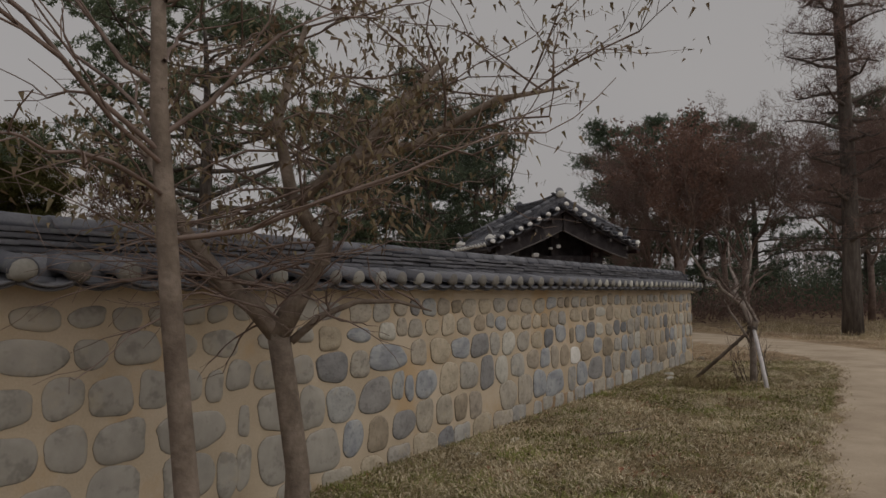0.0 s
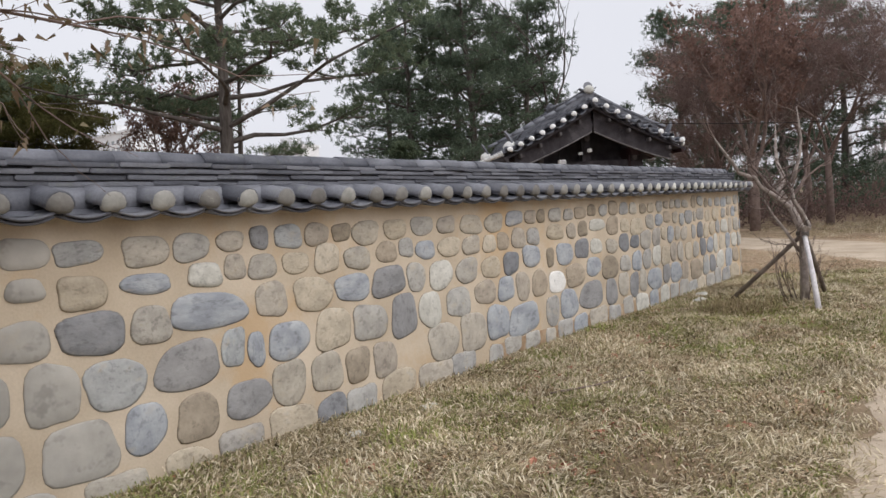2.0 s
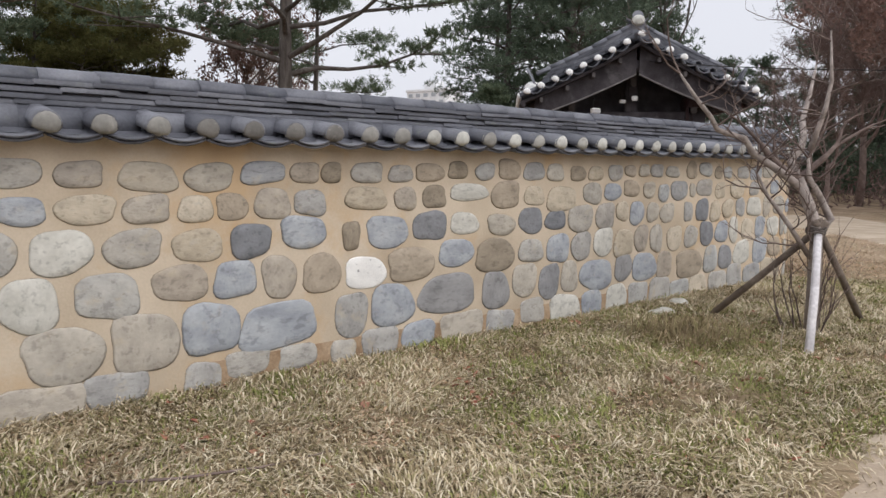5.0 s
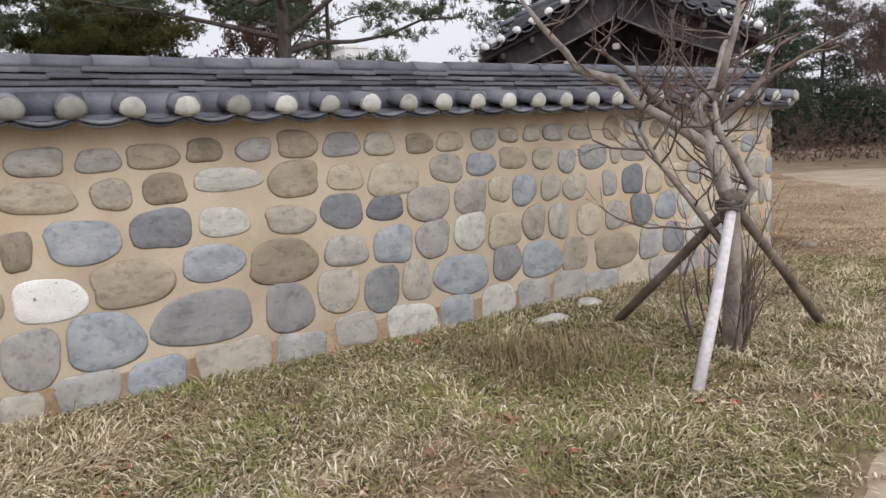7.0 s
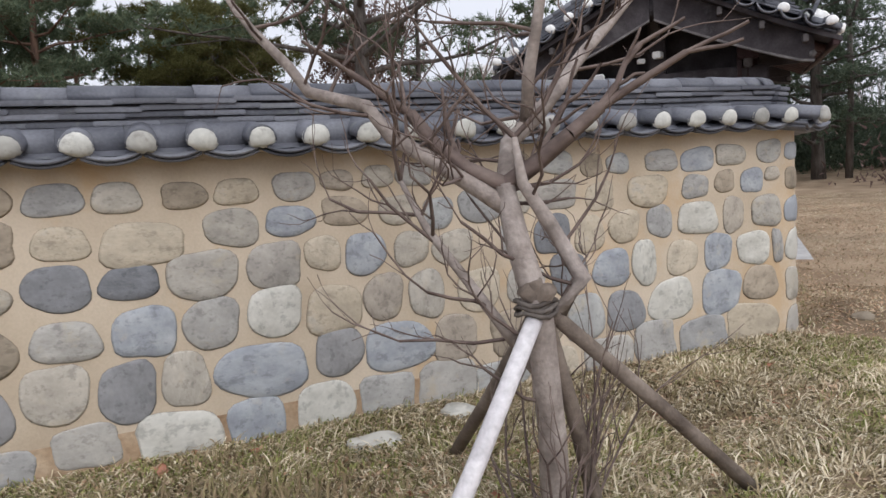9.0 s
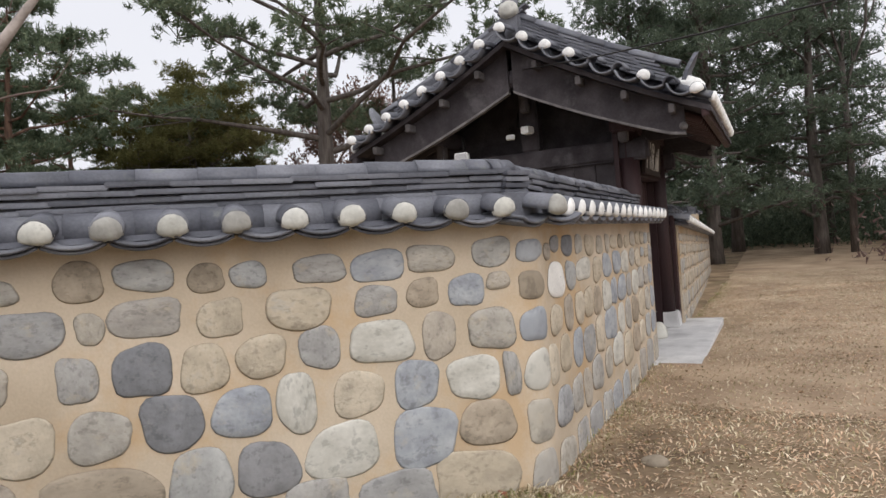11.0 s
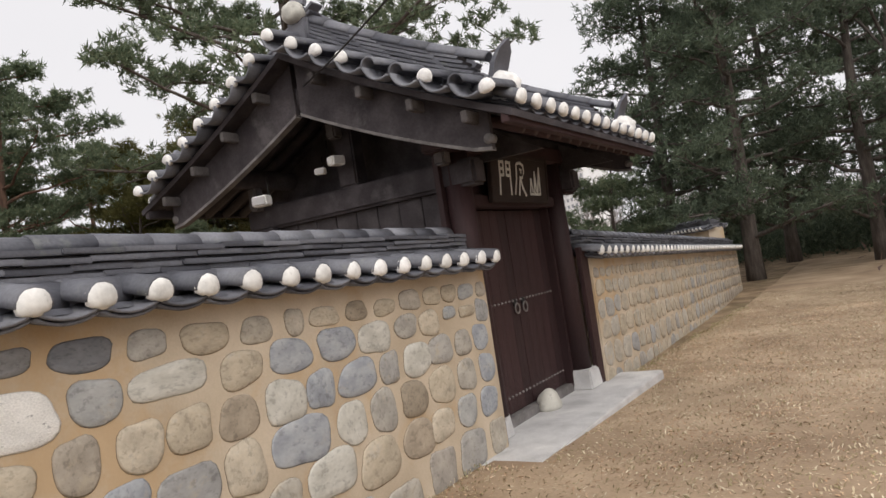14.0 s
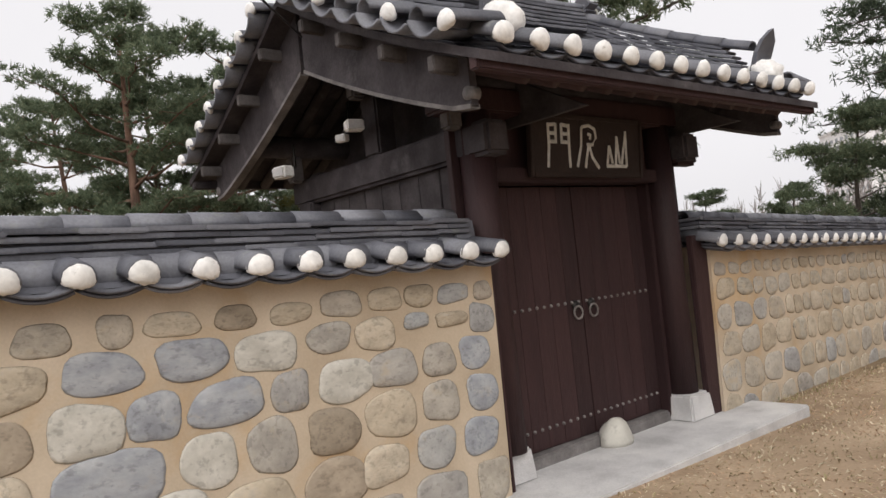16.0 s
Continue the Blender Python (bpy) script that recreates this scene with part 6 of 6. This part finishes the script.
main_limbs = {
    "trunk": ([(5.47, 12.70, -0.35), (5.47, 12.70, 0.2), (5.46, 12.66, 0.72), (5.38, 12.68, 0.94), (5.30, 12.74, 1.17)], [0.080, 0.068, 0.066, 0.060, 0.050]),
    "right_limb": ([(5.30, 12.74, 1.15), (5.24, 12.90, 1.34), (5.33, 12.97, 1.44), (5.37, 13.11, 1.55), (5.39, 13.37, 1.73), (5.44, 13.55, 1.86), (5.50, 13.74, 2.02), (5.58, 13.95, 2.35)], [0.050, 0.046, 0.042, 0.037, 0.033, 0.029, 0.024, 0.010]),
    "left_limb": ([(5.31, 12.72, 1.09), (5.21, 12.68, 1.17), (5.06, 12.63, 1.28), (4.88, 12.57, 1.40), (4.80, 12.53, 1.53), (4.56, 12.45, 1.61), (4.50, 12.41, 1.72), (4.37, 12.35, 1.88), (4.22, 12.30, 2.10)], [0.045, 0.043, 0.040, 0.036, 0.033, 0.029, 0.026, 0.022, 0.012]),
    "upper_limb": ([(5.38, 12.80, 1.42), (5.42, 12.76, 1.58), (5.48, 12.75, 1.80), (5.52, 12.78, 2.05), (5.50, 12.85, 2.5)], [0.034, 0.03, 0.025, 0.02, 0.008]),
    "side_limb": ([(5.50, 12.72, 0.66), (5.59, 12.79, 0.80), (5.47, 12.76, 1.03), (5.38, 12.74, 1.18), (5.36, 12.73, 1.36)], [0.048, 0.044, 0.036, 0.028, 0.014]),
    "low_limb": ([(5.42, 12.68, 0.45), (5.22, 12.62, 0.75), (5.02, 12.58, 1.02), (4.92, 12.56, 1.22)], [0.03, 0.026, 0.02, 0.012]),
}
rt = random.Random(19)
tsegs, ttips = [], []
for nm, (pts, rad) in main_limbs.items():
    part("trunk" if nm == "trunk" else "limb", tube([rel(p) for p in pts], [q * 0.84 for q in rad], 9), M_limb, staked)
    for i in range(1, len(pts)):
        for _ in range(0 if nm == "trunk" and i < 2 else (2 if i < 4 else 1)):
            f = rt.random()
            b = Vector(rel(pts[i - 1])).lerp(Vector(rel(pts[i])), f)
            a = rt.uniform(0, 6.28)
            tsegs = []
            grow(tuple(b), (math.cos(a) * 0.9, math.sin(a) * 0.9, rt.uniform(-0.1, 0.6)), rt.uniform(0.28, 0.5), 0.0085, 3, rt, tsegs, ttips, 0.45, 0.25, 0.66, (1, 2), 3, 0.2)
            put("twig", twig_mesh("twig", tsegs, M_twig_dark, 4), staked)
    b = rel(pts[-1])
    for _ in range(2):
        tsegs = []
        grow(b, (rt.gauss(0, 0.5), rt.gauss(0, 0.5), 0.9), 0.5, rad[-1] * 0.8, 3, rt, tsegs, ttips, 0.45, 0.2, 0.7, (1, 2), 3, 0.2)
        put("twig", twig_mesh("twig", tsegs, M_twig_dark, 4), staked)
for k in range(15):
    a = rt.uniform(0, 6.28)
    r_ = rt.uniform(0.05, 0.22)
    tsegs = []
    grow((r_ * math.cos(a), r_ * math.sin(a), 0.0), (math.cos(a) * 0.45, math.sin(a) * 0.45, 1), rt.uniform(0.35, 0.58), 0.008, 3, rt, tsegs, ttips, 0.32, 0.2, 0.7, (1, 2), 3, 0.12)
    put("twig", twig_mesh("twig", tsegs, M_twig_dark, 4), staked)

M_prop = mat("weathered_prop_pole", [(0.11, 0.085, 0.07), (0.17, 0.135, 0.11), (0.22, 0.18, 0.15)], 6, 0.9, 0.5, 40)
M_prop_pale = mat("pale_lilac_grey_pole", [(0.52, 0.49, 0.50), (0.60, 0.57, 0.58), (0.66, 0.63, 0.63)], 6, 0.85, 0.3, 40)
props = empty("tree_prop", pose(ST[0], ST[1], zo), "three-legged timber prop, one leg pale and two brown", "tree prop")
top = Vector(rel(KNOT))
for fx, fy, material, lab, r_ in ((5.30, 11.76, M_prop_pale, "pale bleached leg", 0.036), (4.54, 13.28, M_prop, "brown leg", 0.034), (6.10, 13.56, M_prop, "brown leg", 0.034), (5.56, 12.95, M_prop, "brown leg", 0.034)):
    foot = Vector((fx - ST[0], fy - ST[1], gz(fx, fy) - zo - 0.08))
    end = top + (top - foot).normalized() * (0.0 if material == M_prop_pale else 0.10)
    mid = foot.lerp(end, 0.5) + Vector((0.01, 0.006, 0))
    part("leg", tube([foot, mid, end], [r_, r_ * 0.97, r_ * 0.92], 10), material, props, lab)
for k in range(3):
    ring = [(top.x - 0.02 + 0.078 * math.cos(a), top.y + 0.078 * math.sin(a), top.z - 0.03 + 0.022 * k + 0.01 * math.sin(3 * a + k)) for a in [2 * math.pi * i / 14 for i in range(15)]]
    part("binding", tube(ring, [0.010] * 15, 6), M_bark, props, "brown cord binding")

# ---------------- the trees by the start of the walk ----------------
START = (-0.95, 4.05)
st2 = empty("young_tree", pose(START[0], START[1], gz(*START)), "forked young tree with drooping twigs beside the wall", "tree")
z2 = gz(*START)
limbs2 = [
    ([(0.12, -0.02, -0.2), (0.13, 0.0, 0.60), (0.06, 0.0, 1.09), (0.02, -0.02, 1.37)], [0.075, 0.062, 0.058, 0.058]),
    ([(0.02, -0.02, 1.35), (0.13, 0.02, 1.57), (0.25, 0.06, 1.77), (0.33, 0.12, 2.19), (0.58, 0.2, 2.59), (0.98, 0.35, 3.04)], [0.05, 0.046, 0.04, 0.034, 0.026, 0.012]),
    ([(0.02, -0.02, 1.35), (-0.11, -0.04, 1.51), (-0.27, -0.06, 1.64), (-0.49, -0.08, 1.94), (-0.77, -0.1, 2.49)], [0.045, 0.04, 0.034, 0.026, 0.012]),
    ([(0.09, 0.0, 1.31), (0.25, 0.05, 1.45), (0.45, 0.10, 1.53), (0.68, 0.16, 1.53), (0.88, 0.2, 1.47)], [0.018, 0.015, 0.012, 0.009, 0.004]),
    ([(0.27, 0.08, 1.84), (0.08, 0.05, 2.14), (-0.02, 0.1, 2.59), (0.13, 0.2, 3.19)], [0.036, 0.03, 0.024, 0.012]),
    ([(0.05, 0.02, 2.04), (0.38, 0.05, 2.34), (0.78, 0.1, 2.44), (1.28, 0.2, 2.74), (1.73, 0.3, 2.84)], [0.026, 0.023, 0.02, 0.014, 0.006]),
]
r2 = random.Random(23)
s2, tp2 = [], []
M_bark_dark = mat("dark_brown_smooth_bark", [(0.14, 0.108, 0.088), (0.20, 0.16, 0.13), (0.26, 0.21, 0.175)], 8, 0.9, 0.5, 40)
for i, (pts, rad) in enumerate(limbs2):
    part("trunk" if i == 0 else "limb", tube(pts, [q * (1.1 if i == 0 else 1.35) for q in rad], 9), M_bark_dark, st2)
    if i:
        for k in range(1, len(pts)):
            for _ in range(2 if i == 3 else 6):
                b = Vector(pts[k - 1]).lerp(Vector(pts[k]), r2.random())
                a = r2.uniform(0, 6.28)
                s2 = []
                grow(tuple(b), (math.cos(a), math.sin(a), r2.uniform(-0.2, 0.9)), r2.uniform(0.3, 0.75) * (0.4 if i == 3 else 1), 0.008, 3, r2, s2, tp2, 0.4, -0.05, 0.72, (1, 2), 3, 0.16)
                put("twig", twig_mesh("twig", s2, M_twig, 4), st2)
M_leaf_tan = mat("tan_dry_leaves", [(0.16, 0.115, 0.08), (0.23, 0.175, 0.115), (0.19, 0.165, 0.095)], 0.5, 0.85, 0.0, 9, by="island", spec=0.2)
rngl = np.random.default_rng(3)
high = [q for q in tp2 if q[0][2] > 1.9]
idx = rngl.integers(0, len(high), 4200)
v, f = sprays(np.array([high[i][0] for i in idx]) + rngl.normal(0, 0.06, (4200, 3)), np.tile([0, 0, -0.8], (4200, 1)), 0.062, 0.022, rngl, 0.5)
put("dry_leaves", mesh_np("dry_leaves", v, f, [M_leaf_tan]), st2, "small hanging dry leaves")["kind"] = "stuff"

st3 = empty("slender_tree", pose(-0.95, 2.35, gz(-0.95, 2.35)), "slender brown-barked tree stem beside the path", "tree")
part("trunk", tube([(0.18, -0.05, -0.2), (0.14, -0.03, 0.8), (0.06, 0, 1.5), (0.0, 0.02, 2.2), (-0.05, 0.1, 3.2)], [0.046, 0.041, 0.036, 0.030, 0.014], 9), M_bark_dark, st3)
s3, tp3 = [], []
for k in range(14):
    a = r2.uniform(0, 6.28)
    s3 = []
    grow((0.02, 0.01, r2.uniform(1.7, 3.1)), (math.cos(a), math.sin(a), r2.uniform(0.1, 0.9)), r2.uniform(0.5, 0.9), 0.010, 3, r2, s3, tp3, 0.4, 0.05, 0.7, (1, 2), 3, 0.16)
    put("twig", twig_mesh("twig", s3, M_twig, 4), st3)
